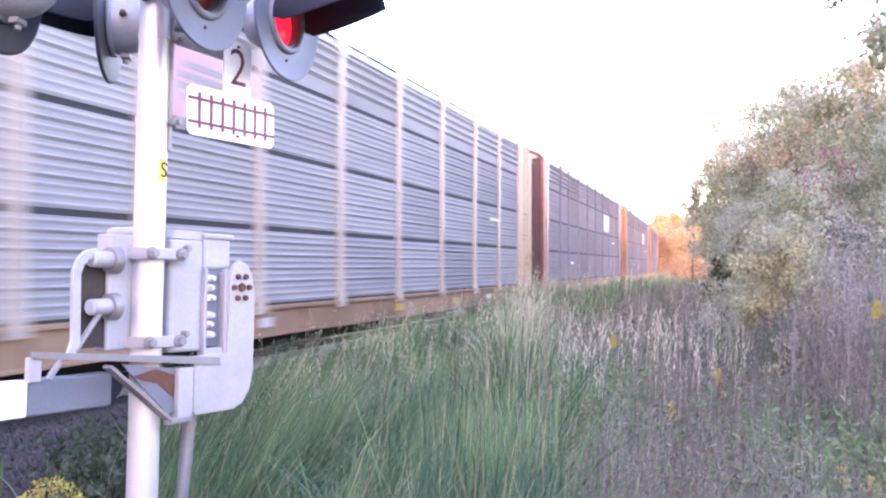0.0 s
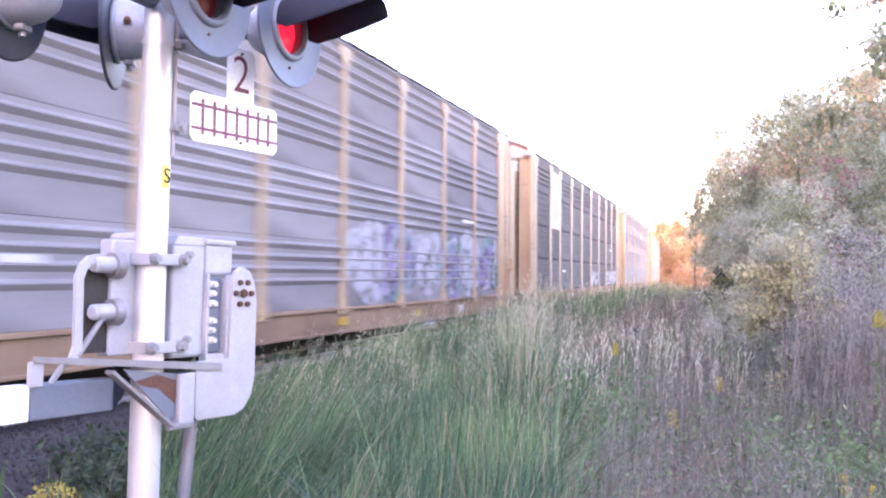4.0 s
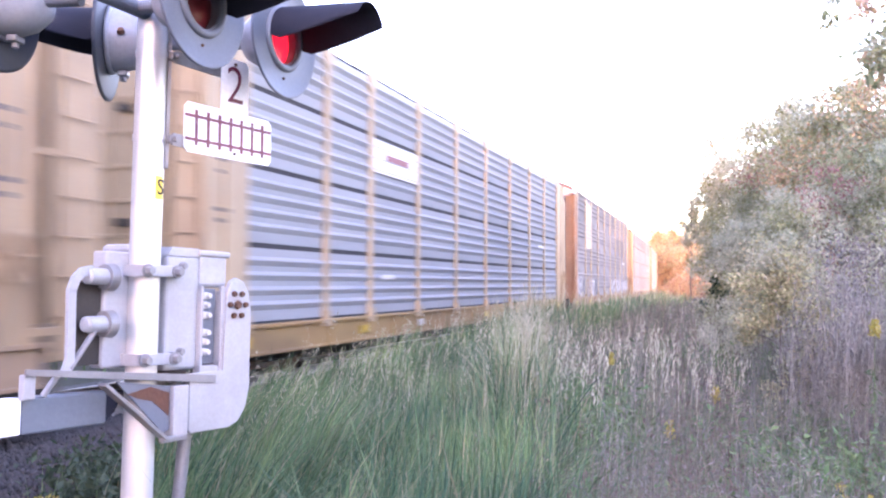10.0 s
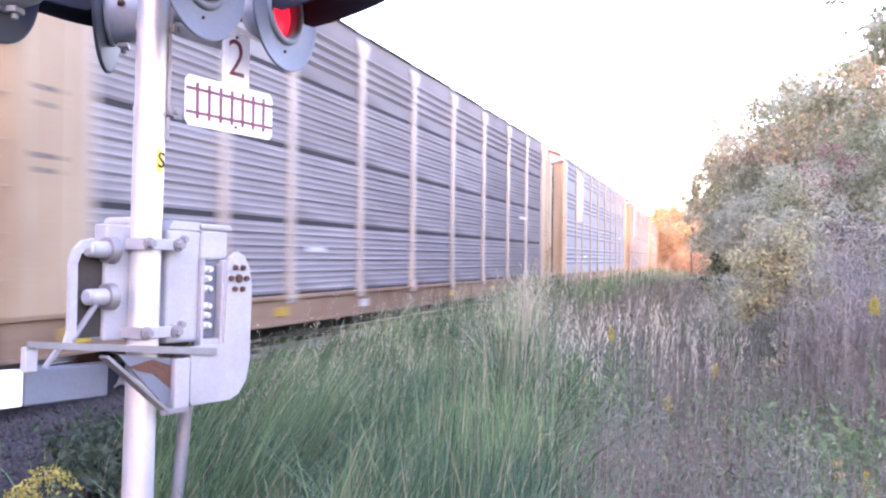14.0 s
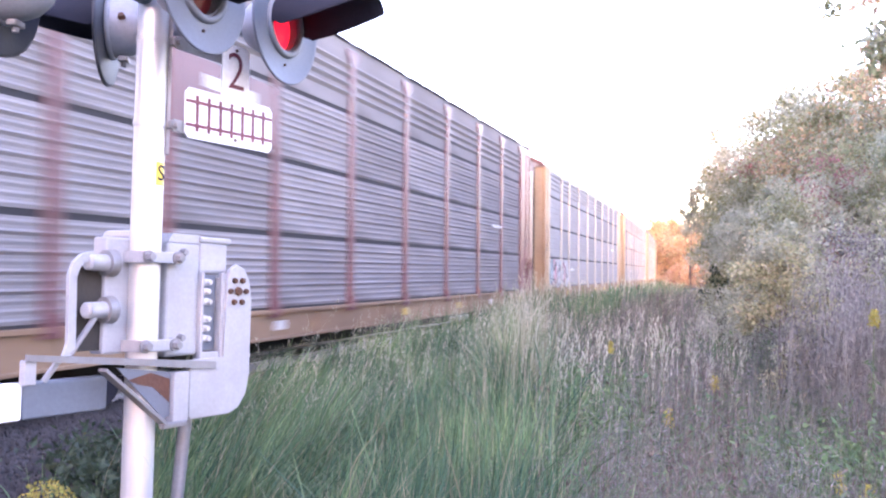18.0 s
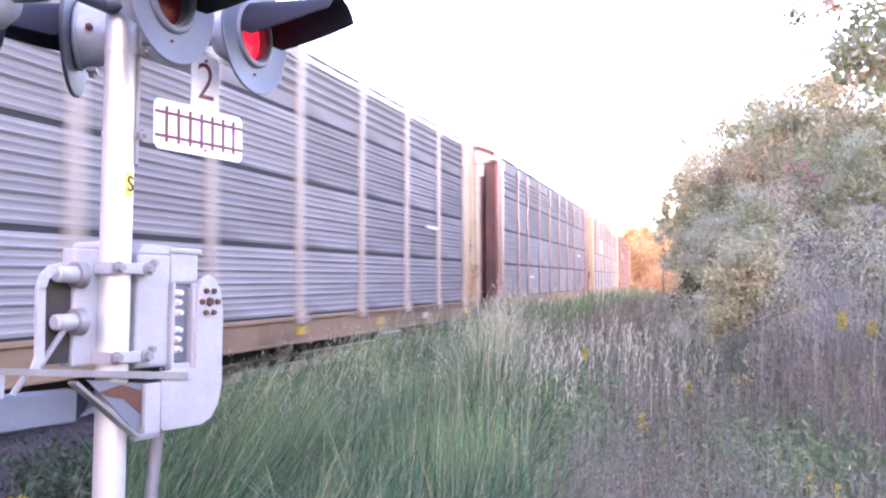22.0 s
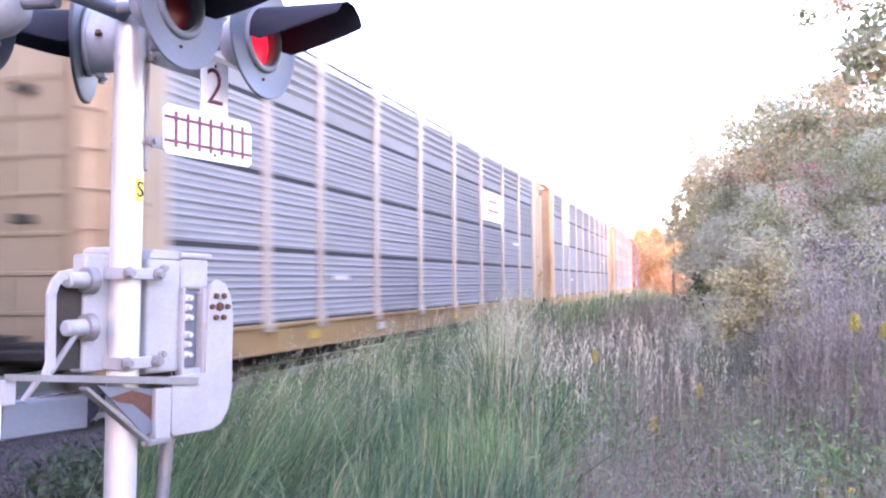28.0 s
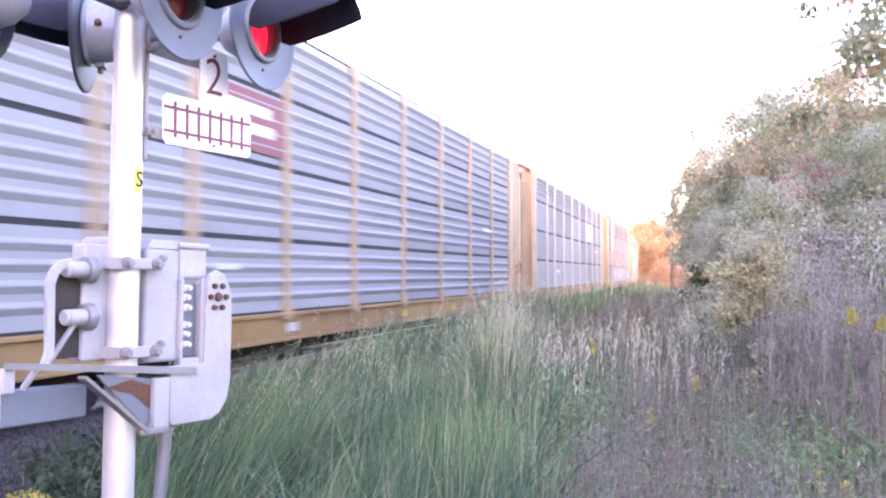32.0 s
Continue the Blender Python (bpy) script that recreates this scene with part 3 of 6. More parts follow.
def build_grass():
    rng = np.random.default_rng(11)
    # tall reeds in the ditch: green blades, and straw-coloured ones among them
    xs, ys = field(rng, 210000, 3, 42, 2.2, 75, 0.5)
    d = track_gap(xs, ys)
    keep = (d > 2.6) & (xs < reed_edge(ys) + rng.normal(0, 0.22, len(xs))) & (ys > 1.30 * -xs + 0.05 + rng.normal(0, 0.2, len(xs)))
    xs, ys, d = xs[keep], ys[keep], d[keep]
    clump = lumps(xs, ys, 1.3, 0) + 0.6 * lumps(xs, ys, 3.5, 5)
    near = (np.hypot(xs, ys) < 3.7) & (ys < 1.75 * -xs)
    thin = ~near & (rng.uniform(0, 1, len(xs)) < np.clip(0.62 + 1.5 * clump, 0.05, 1))
    xs, ys, d, clump = xs[thin], ys[thin], d[thin], clump[thin]
    # a dense tuft where the reeds end
    ta, tr = np.radians(rng.normal(15.0, 0.6, 900)), rng.uniform(8.2, 12.5, 900)
    tx, ty = -tr * np.sin(ta), tr * np.cos(ta)
    n0 = len(xs)
    xs, ys, d, clump = np.append(xs, tx), np.append(ys, ty), np.append(d, track_gap(tx, ty)), np.append(clump, np.full(900, 0.3))
    far = np.hypot(xs, ys)
    h = (0.92 + 0.30 * clump + rng.normal(0, 0.15, len(xs))) * np.clip(0.5 + (d - 2.4) / 2.2, 0.5, 1.0)
    h += 0.30 * np.exp(-((xs + 0.235 * ys) / 0.8) ** 2) * np.clip((ys - 5) / 4, 0, 1)
    h += 0.28 * np.clip((ys - 11) / 9, 0, 1) - 0.10 * np.clip((13 - ys) / 4, 0, 1) * np.clip((4.6 - d) / 1.2, 0, 1)
    h[n0:] += rng.uniform(0.0, 0.25, 900)
    h = np.clip(h, 0.25, 1.85)
    p = np.stack([xs, ys, plant_z(xs, ys)], 1)
    arch = rng.uniform(0, 1, len(xs)) < 0.45
    lean = np.where(arch, rng.uniform(0.25, 0.8, len(xs)), np.abs(rng.normal(0.12, 0.12, len(xs))))
    wide = rng.uniform(0.005, 0.014, len(xs)) + 0.0006 * far
    # blown over towards the field where the train's wind reaches them
    bend = 0.06 + 0.26 * np.clip((np.degrees(np.arctan2(-xs, ys)) - 22) / 8, 0, 1) + 0.30 * lumps(xs, ys, 0.9, 31)
    bend *= np.clip((reed_edge(ys) - xs) / 1.0, 0.1, 1)
    pale = rng.uniform(0, 1, len(xs)) < 0.05 + 0.12 * clump + 0.004 * far + 0.3 * np.exp(-((xs + 0.24 * ys) / 0.6) ** 2) * np.clip((ys - 4) / 4, 0, 1)
    for sel, name, mk, label in ((~pale, "reed_grass", "reed", "tall green reed grass in the ditch beside the track"),
                                 (pale, "withered_reed_grass", "straw", "withered straw-coloured blades among the reeds")):
        v, f, tip = blades(p[sel], h[sel] * (1.0 if name == "reed_grass" else 1.06), wide[sel] * (1 if name == "reed_grass" else .7), lean[sel], rng, 4, 2.4, (bend[sel], 0.05))
        stuff(name, v, f, M[mk], label, "grass")
    # feathery seed heads over the reeds
    pick = rng.uniform(0, 1, len(xs)) < np.clip((far - 6) / 110, 0.0, 0.05) + 0.03 * (d < 5.2) * (far > 6) + 0.14 * (np.arange(len(xs)) >= n0)
    q = p[pick].copy()
    k = len(q)
    hh = h[pick] * rng.uniform(0.98, 1.16, k)
    v1, f1, tip1 = blades(q, hh, 0.003 + 0.0004 * far[pick], rng.uniform(0.02, 0.3, k), rng, sway=(bend[pick] + .08, 0.05))
    heads = []
    droop = rng.normal(0.25, 0.3, (k, 1)) * [1, 0, 0]
    for i in range(9):
        c = tip1 + rng.normal(0, 0.011, tip1.shape) + droop * (0.16 - 0.018 * i)
        c[:, 2] -= 0.024 * i - 0.10
        heads.append(leaves(c, rng.uniform(0.02, 0.045, k) * (1 + 0.02 * far[pick]), rng, 0.17, -2.5))
    v, f = join([(v1, f1)] + heads)
    stuff("reed_seed_heads", v, f, M["plume"], "pale pinkish seed heads above the reeds", "grass")
    # dry weeds: thin branching stalks with fluffy heads, in drifts of grey, lilac, russet and green
    xs, ys = field(rng, 11500, -13, 22, 2.7, 50, 0.5)
    sx, sy = field(rng, 1500, -42, -13, 1.9, 40, 0.5)
    xs, ys = np.append(xs, sx), np.append(ys, sy)
    d = track_gap(xs, ys)
    keep = (xs > reed_edge(ys) + rng.normal(0, 0.2, len(xs))) & (d > 3.0)
    xs, ys = xs[keep], ys[keep]
    far = np.hypot(xs, ys)
    ang = np.degrees(np.arctan2(-xs, ys))
    big = lumps(xs, ys, 0.55, 3) + 0.5 * lumps(xs, ys, 1.6, 9)
    tone = lumps(xs, ys, 0.9, 17) + rng.normal(0, 0.18, len(xs)) + 0.16
    tone -= 1.1 * np.exp(-((ang - 10.5) / 2.4) ** 2 - ((far - 8.3) / 2.2) ** 2)
    h = np.clip(0.52 + 0.5 * big + rng.normal(0, 0.18, len(xs)) + 0.026 * np.minimum(far, 16), 0.15, 1.35)
    p = np.stack([xs, ys, plant_z(xs, ys)], 1)
    order = np.digitize(tone, [0.04, 0.24, 0.44])
    for j, (name, mk, label) in enumerate((("green_weeds", "weed", "green leafy weeds among the dry stalks"),
                                           ("grey_weeds", "dry", "dry grey-brown autumn weeds with fluffy seed heads"),
                                           ("lilac_weeds", "lilac", "lilac-grey withered weeds gone to seed"),
                                           ("russet_weeds", "russet", "russet dry weeds among the grey ones"))):
        sel = order == j
        green = mk == "weed"
        hs = h[sel] * (0.66 if green else 1.0)
        ps, fs = p[sel], far[sel]
        k = sel.sum()
        groups = []
        for i in range(6):
            q = ps + rng.normal(0, 0.09, (k, 3)) * [1, 1, 0]
            v, f, tip = blades(q, hs * rng.uniform(.5, 1.25, k), 0.0026 + 0.00045 * fs, np.abs(rng.normal(0.12, 0.13, k)), rng, sway=(0.03, 0.02))
            groups.append((v, f))
            for m in range(7):
                g = (rng.uniform(0.15, 1.0, k) if green else 1 - 0.55 * rng.uniform(0, 1, k) ** 1.6)[:, None]
                c = q + (tip - q) * g + rng.normal(0, 0.014, (k, 3))
                size = rng.uniform(0.014, 0.034, k) * (2.1 if green else 1.0) * (1 + 0.06 * fs)
                groups.append(leaves(c, size, rng, 0.34 if green else 0.2, 0.1 if green else -1.2))
        v, f = join(groups)
        stuff(name, v, f, M[mk], label, "weeds")
    # single pale grass plumes that stand over the weeds
    xs, ys = field(rng, 650, 0.5, 13.6, 8.5, 30, 0.7)
    keep = lumps(xs, ys, 0.6, 71) + rng.normal(0, 0.2, len(xs)) > -0.05
    xs, ys = xs[keep], ys[keep]
    k, far = len(xs), np.hypot(xs, ys)
    q = np.stack([xs, ys, plant_z(xs, ys)], 1)
    v1, f1, tip = blades(q, rng.uniform(0.7, 1.2, k) + 0.008 * far, 0.004 + 0.0004 * far, rng.uniform(0.0, 0.25, k), rng, sway=(0.06, 0.02))
    groups = [(v1, f1)]
    for i in range(7):
        c = tip + rng.normal(0, 0.008, tip.shape)
        c[:, 2] -= 0.035 * i
        groups.append(leaves(c, rng.uniform(0.05, 0.08, k), rng, 0.2, -3.5))
    v, f = join(groups)
    stuff("grass_plumes", v, f, M["plume"], "pale withered grass plumes standing over the weeds", "grass")
    # tall stalks at the foot of the thicket
    xs, ys = field(rng, 2400, -20, 1.0, 9.5, 16, 0.7)
    clump = lumps(xs, ys, 0.7, 41)
    keep = (rng.uniform(0, 1, len(xs)) < 0.55 + clump) & (np.degrees(np.arctan2(-xs, ys)) < -1.6 - rng.uniform(0, 1.6, len(xs)))
    xs, ys, clump = xs[keep], ys[keep], clump[keep]
    far = np.hypot(xs, ys)
    q = np.stack([xs, ys, plant_z(xs, ys)], 1)
    h = np.clip(1.5 + 0.7 * clump + rng.normal(0, 0.3, len(xs)) + 0.10 * (far - 10), 0.7, 3.0)
    for sel, name, mk, label in ((clump < 0.05, "tall_grey_weeds", "dry", "tall grey withered weed stalks with fluffy heads"),
                                 (clump >= 0.05, "tall_pale_weeds", "tallweed", "tall pale lilac-grey weed stalks before the thicket")):
        groups, k = [], sel.sum()
        for i in range(3):
            b = q[sel] + rng.normal(0, 0.08, (k, 3)) * [1, 1, 0]
            v, f, tip = blades(b, h[sel] * rng.uniform(.6, 1.1, k), np.full(k, .011), np.abs(rng.normal(.08, .08, k)), rng, sway=(0.04, 0.02))
            groups.append((v, f))
            for m in range(14):
                c = b + (tip - b) * rng.uniform(0.3, 1.0, k)[:, None] + rng.normal(0, 0.03, (k, 3))
                groups.append(leaves(c, rng.uniform(0.04, 0.085, k), rng, 0.24, -1.8))
        v, f = join(groups)
        stuff(name, v, f, M[mk], label, "weeds")
    # fine undergrowth
    xs, ys = field(rng, 42000, -16, 44, 1.8, 40, 0.5)
    d = track_gap(xs, ys)
    keep = (d > 3.0) & ((ys > 1.25 * -xs) | (rng.uniform(0, 1, len(xs)) < 0.12))
    xs, ys = xs[keep], ys[keep]
    far = np.hypot(xs, ys)
    p = np.stack([xs, ys, plant_z(xs, ys)], 1)
    v, f, tip = blades(p, rng.uniform(0.12, 0.45, len(xs)), 0.004 + 0.0008 * far, rng.uniform(0.1, 0.7, len(xs)), rng)
    stuff("low_grass", v, f, M["weed"], "short green grass under the weeds", "grass")
    # the verges on all other sides
    xs, ys = rng.uniform(-40, 45, 26000), rng.uniform(-55, 60, 26000)
    road = ys * math.cos(radians(9.6)) + xs * math.sin(radians(9.6))
    off = np.abs(track_gap(xs, ys))
    ang = np.degrees(np.arctan2(-xs, ys))
    seen = (ang > -40) & (ang < 44) & (track_gap(xs, ys) > 2.6)
    keep = ~seen & (off > 3.2) & ((road > 0.0) | (road < -7.6)) & (np.hypot(xs, ys) > 1.0)
    xs, ys = xs[keep], ys[keep]
    p = np.stack([xs, ys, plant_z(xs, ys)], 1)
    v, f, tip = blades(p, rng.uniform(0.15, 0.6, len(xs)), np.full(len(xs), 0.05), rng.uniform(0.1, 0.6, len(xs)), rng)
    stuff("verge_grass", v, f, M["weed"], "rough grass on the verges of road and railway", "grass")
    xs, ys = rng.uniform(-8, 10, 16000), rng.uniform(-4, 7, 16000)
    road = ys * math.cos(radians(9.6)) + xs * math.sin(radians(9.6))
    ang = np.degrees(np.arctan2(-xs, ys))
    far = np.hypot(xs, ys)
    keep = (np.abs(track_gap(xs, ys)) > 3.2) & (road > -0.35) & ((far < 2.3) | (ang < -38) | (ang > 46))
    xs, ys = xs[keep], ys[keep]
    p = np.stack([xs, ys, plant_z(xs, ys)], 1)
    v, f, tip = blades(p, rng.uniform(0.06, 0.26, len(xs)), np.full(len(xs), 0.008), rng.uniform(0.2, 0.9, len(xs)), rng)
    stuff("roadside_grass", v, f, M["weed"], "short trodden grass at the edge of the road", "grass")
    # leafy weeds on the shoulder beside the mast
    xs, ys = field(rng, 2600, 34, 58, 2.6, 11, 0.7)
    d = track_gap(xs, ys)
    patch = lumps(xs, ys, 1.0, 8)
    keep = (d > 3.0) & (patch > 0.22) & (ys < 1.32 * -xs + 0.3)
    xs, ys = xs[keep], ys[keep]
    c = np.stack([xs, ys, plant_z(xs, ys)], 1)
    groups = []
    for i in range(9):
        q = c + rng.normal(0, 0.06, c.shape) * [1, 1, 0.3]
        q[:, 2] += 0.42 * rng.uniform(0.15, 1, len(q))
        groups.append(leaves(q, rng.uniform(0.05, 0.11, len(q)), rng, 0.45, 0.2))
    ang, r = np.radians(rng.normal(40.3, 1.0, 80)), rng.normal(8.1, .35, 80)
    c = np.stack([-r * np.sin(ang), r * np.cos(ang), 0 * r], 1)
    c[:, 2] = plant_z(c[:, 0], c[:, 1])
    for i in range(9):
        q = c + rng.normal(0, 0.08, c.shape) * [1, 1, 0.3]
        q[:, 2] += 0.38 * rng.uniform(0.0, 1, len(q))
        groups.append(leaves(q, rng.uniform(0.05, 0.11, len(q)), rng, 0.45, 0.2))
    v, f = join(groups)
    stuff("shoulder_weeds", v, f, M["weeddark"], "low green leafy weeds on the track shoulder", "weeds")


def goldenrod(x, y, h, rng, wide=.055):
    g = thing("goldenrod", "goldenrod weed with a yellow flower plume", "wildflower", "goldenrods among the weeds", (x, y, float(ground_z(x, y))))
    bm = bmesh.new()
    tube(bm, (0, 0, 0), (0.03, 0, h * 0.9), 0.005, 0.003, 6)
    part("stem", bm, M["weed"], g)
    k = 220
    t = rng.uniform(0, 1, k)
    a = rng.uniform(0, 6.28, k)
    r = wide * (1 - t) ** .5 + 0.01
    c = np.stack([0.03 + np.cos(a) * r * rng.uniform(.2, 1, k), np.sin(a) * r * rng.uniform(.2, 1, k), h - 0.13 * (1 - t)], 1)
    v, f = leaves(c, rng.uniform(0.015, 0.035, k), rng, 0.6, -0.5)
    tagged(link("flower_plume", tri_mesh("flower_plume", v, f), M["gold"], g, "yellow flower plume"), kind="stuff")
    k = 40
    c = np.stack([rng.normal(0.015, .01, k), rng.normal(0, .01, k), h * rng.uniform(.15, .75, k)], 1)
    v, f = leaves(c, rng.uniform(0.06, 0.11, k), rng, 0.22, 0.4)
    link("foliage", tri_mesh("foliage", v, f), M["weed"], g)


def tree(name, label, category, x, y, height, spread, mats, rng, leaf=0.09, count=9000, low=0.15, trunk_r=0.09, limbs=9, group="", z=None, density=1.0, lean=(0, 0), clump=0.17):
    """A tapered trunk, bent limbs, and a crown of leaf sprays with gaps and an uneven outline."""
    base = (x, y, float(ground_z(x, y)) - 0.03 if z is None else z)
    t = thing(name, label, category, group, base)
    bm = bmesh.new()
    pts = [Vector((0, 0, 0))]
    for i in range(1, 6):
        f = i / 5
        pts.append(Vector((lean[0] * f + rng.normal(0, 0.03 * height * 0.2), lean[1] * f + rng.normal(0, 0.03 * height * 0.2), height * 0.8 * f)))
    bent(bm, pts, [trunk_r * (1 - i / 5.5) for i in range(6)])
    part("trunk", bm, M["bark"], t)
    tips = []
    for i in range(limbs):
        f = low + (0.98 - low) * (i + rng.uniform(0, .8)) / limbs
        f = min(f, 0.98)
        p = pts[0].lerp(pts[5], f)
        a = rng.uniform(0, 6.28)
        reach = spread * (0.55 + 0.6 * math.sin(math.pi * min(1, 0.18 + f * 0.8))) * rng.uniform(0.6, 1.1)
        q = p + Vector((math.cos(a) * reach, math.sin(a) * reach, rng.uniform(0.05, 0.25) * height * (1.1 - f * .6)))
        mid = p.lerp(q, 0.5) + Vector((0, 0, -0.05 * reach))
        bm = bmesh.new()
        bent(bm, (p, mid, q), (trunk_r * 0.42 * (1 - f * .6), trunk_r * 0.3 * (1 - f * .6), trunk_r * 0.08), 6)
        part("limb", bm, M["bark"], t)
        for k in range(7):
            g = rng.uniform(0.25, 1.05)
            c = (p.lerp(mid, g * 2) if g < .5 else mid.lerp(q, g * 2 - 1)) + Vector(rng.normal(0, 0.16 * spread, 3))
            tips.append(c)
    for k in range(int(limbs * 1.5)):
        tips.append(pts[5] + Vector((rng.normal(0, .22 * spread), rng.normal(0, .22 * spread), rng.uniform(-0.12, 0.2) * height)))
    tips = np.array(tips)
    tips[:, 2] = np.maximum(tips[:, 2], 0.1)
    per = max(1, int(count * density / len(tips)))
    share = rng.choice(len(mats), len(tips), p=[w for _, w in mats])
    for j, (mk, _) in enumerate(mats):
        cc = tips[share == j]
        if not len(cc):
            continue
        size = rng.uniform(0.5, 1.25, len(cc)) * clump * spread
        c = np.repeat(cc, per, 0) + rng.normal(0, 1, (len(cc) * per, 3)) * np.repeat(size, per)[:, None] * [1, 1, 0.75]
        v, f = leaves(c, rng.uniform(0.6, 1.3, len(c)) * leaf, rng, 0.5, 0.35)
        link("crown", tri_mesh("crown", v, f), M[mk], t)
    return t


def build_trees():
    rng = np.random.default_rng(21)

    def at(px_angle, dist):
        a = radians(px_angle)
        return -dist * math.sin(a), dist * math.cos(a)
    # angles in degrees left of the track's line (negative: right)
    T = [("slender sapling with pale leaves at the thicket edge", 3.5, 30, 5.7, .45, [("leafgrey", .8), ("leafgreen", .2)], 2400, .62),
         ("slender tree with silvery green leaves at the edge of the thicket", 2.2, 31, 6.9, .75, [("leafgrey", .7), ("leafgreen", .3)], 6500, .5),
         ("silvery green young tree in the thicket", 0.5, 29, 5.8, 1.25, [("leafgrey", .7), ("leafgreen", .3)], 22000, .08),
         ("dense silvery green tree in the thicket", -1.1, 27, 6.6, 1.55, [("leafgrey", .6), ("leafgreen", .4)], 30000, .05),
         ("green tree with some reddened leaves in the thicket", -3.1, 25, 6.7, 1.5, [("leafgrey", .54), ("leafgreen", .38), ("leafred", .08)], 32000, .05),
         ("green and gold autumn tree in the thicket", -4.9, 23, 6.6, 1.5, [("leafgreen", .5), ("leafgold", .12), ("leafgrey", .38)], 32000, .05),
         ("autumn tree with gold and red leaves", -7.2, 21, 6.1, 1.6, [("leafgreen", .30), ("leafgold", .50), ("leafgrey", .20)], 30000, .1),
         ("dull green tree at the field edge", -9.8, 20, 5.8, 1.8, [("leafgreen", .6), ("leafgold", .2), ("leafgrey", .2)], 20000, .05),
         ("airy tree with few leaves remaining on high branches", -9.5, 13.5, 6.7, 1.7, [("leafgrey", .2), ("leafgreen", .45), ("leafgold", .35)], 3800, .82),
         ("dull green tree deep in the thicket", -14, 22, 6.6, 2.2, [("leafgreen", .6), ("leafgold", .2), ("leafgrey", .2)], 9000, .05)]
    for label, a, d, hgt, spr, mats, cnt, low in T:
        x, y = at(a, d)
        tree("small_tree", label, "tree", x, y, hgt, spr, mats, rng, .125 if low > .8 else .09 if cnt < 4000 else .105, cnt, low, (.04 + .008 * hgt) * (.55 if cnt < 4000 else 1), 7 if low > .8 else 15, "thicket beside the line", clump=.075 if low > .8 else .22)
    S = [("pale yellow-green shrub among the weeds", -1.6, 10.5, 2.4, .55, [("leafyellow", .55), ("leafgrey", .45)], .05, 16000),
         ("silvery green shrub before the thicket", 0.2, 17, 2.9, .8, [("leafgrey", .8), ("leafgreen", .2)], .065, 12000),
         ("silvery green shrub before the thicket", -2.4, 16, 3.3, 1.0, [("leafgrey", .75), ("leafgreen", .25)], .065, 14000),
         ("tall dry shrub with grey and green leaves", -9.0, 11.5, 2.6, 1.0, [("lilac", .5), ("leafgrey", .3), ("leafgreen", .2)], .055, 12000),
         ("reddened shrub in the thicket", -4.0, 18, 4.0, .8, [("leafred", .55), ("leafgrey", .45)], .07, 9000),
         ("dull green shrub in the thicket", -5.4, 19, 4.2, 1.1, [("leafgreen", .6), ("leafgrey", .4)], .075, 14000),
         ("dull green shrub in the thicket", -7.4, 17, 4.2, 1.1, [("leafgreen", .6), ("leafgrey", .4)], .075, 14000),
         ("green shrub under the young trees", 0.6, 27, 4.4, 1.0, [("leafgreen", .5), ("leafgrey", .5)], .085, 16000),
         ("dark green shrub beside the line", 1.9, 26, 2.0, .5, [("leafdark", .45), ("leafgreen", .55)], .06, 9000)]
    for label, a, d, hgt, spr, mats, lf, cnt in S:
        x, y = at(a, d)
        tree("shrub", label, "shrub", x, y, hgt, spr, mats, rng, lf, cnt, .05, .03, 12, "shrubs before the thicket")
    # the sunlit wood far down the line
    for i in range(16):
        x, y = at(2.0 + 3.9 * i / 15, rng.uniform(135, 175))
        tree("autumn_tree", "autumn tree with golden leaves in low sunlight", "tree", x, y, rng.uniform(8, 12.5), rng.uniform(2.4, 3.4),
             [("leafgold", .85), ("leafyellow", .15)], rng, .34, 5000, .02, .2, 12, "wood at the end of the line")
    for i in range(12):
        x, y = at(rng.uniform(2.5, 5.2), rng.uniform(112, 132))
        tree("autumn_bush", "low sunlit autumn bush at the foot of the wood", "shrub", x, y, rng.uniform(1.8, 3.4), rng.uniform(1.2, 1.8),
             [("leafgold", .85), ("leafred", .15)], rng, .22, 2200, .02, .06, 7, "bushes at the end of the line")
    # more wood along the line, mostly hidden, added to darken the far car sides
    for i in range(16):
        x, y = 2.5 + rng.uniform(0, 7), 38 + 6 * i + rng.uniform(-2, 2)
        tree("small_tree", "mostly hidden green autumn tree added to darken the far cars", "tree", x, y, rng.uniform(6.2, 8.5), rng.uniform(1.8, 2.4),
             [("leafgreen", .5), ("leafgrey", .3), ("leafgold", .2)], rng, .22, 3600, .05, .11, 9, "wood along the line")
    # flowers
    for a, r, h, wide in ((-6.6, 8.5, 1.5, .05), (-6.2, 5.6, .55, .05), (-8.2, 9, 1.4, .05), (5.1, 7.5, .6, .035), (2.3, 9.1, .75, .035), (-4.6, 6.2, .5, .03), (8.6, 10.5, .95, .035), (43.4, 5.3, .66, .2), (44.9, 5.1, .60, .16), (42.3, 5.0, .44, .14)):
        x, y = at(a, r)
        goldenrod(x, y, h, rng, wide)
    # a hedge added across the track, to block the light below the cars
    rng3 = np.random.default_rng(12)
    for i in range(13):
        m = on_track(-10 + 6.5 * i, -6.5 + rng3.uniform(-.6, .6)).translation
        tree("hedge_shrub", "dark green shrub added across the track to block light below the cars", "shrub", m.x, m.y, rng3.uniform(2.4, 3.2), 2.6,
             [("leafdark", .8), ("leafgreen", .2)], rng3, .30, 2600, .0, .05, 8, "hedge across the track")
    # an unseen wood added behind the viewer, to lay shade over the crossing
    rng2 = np.random.default_rng(8)
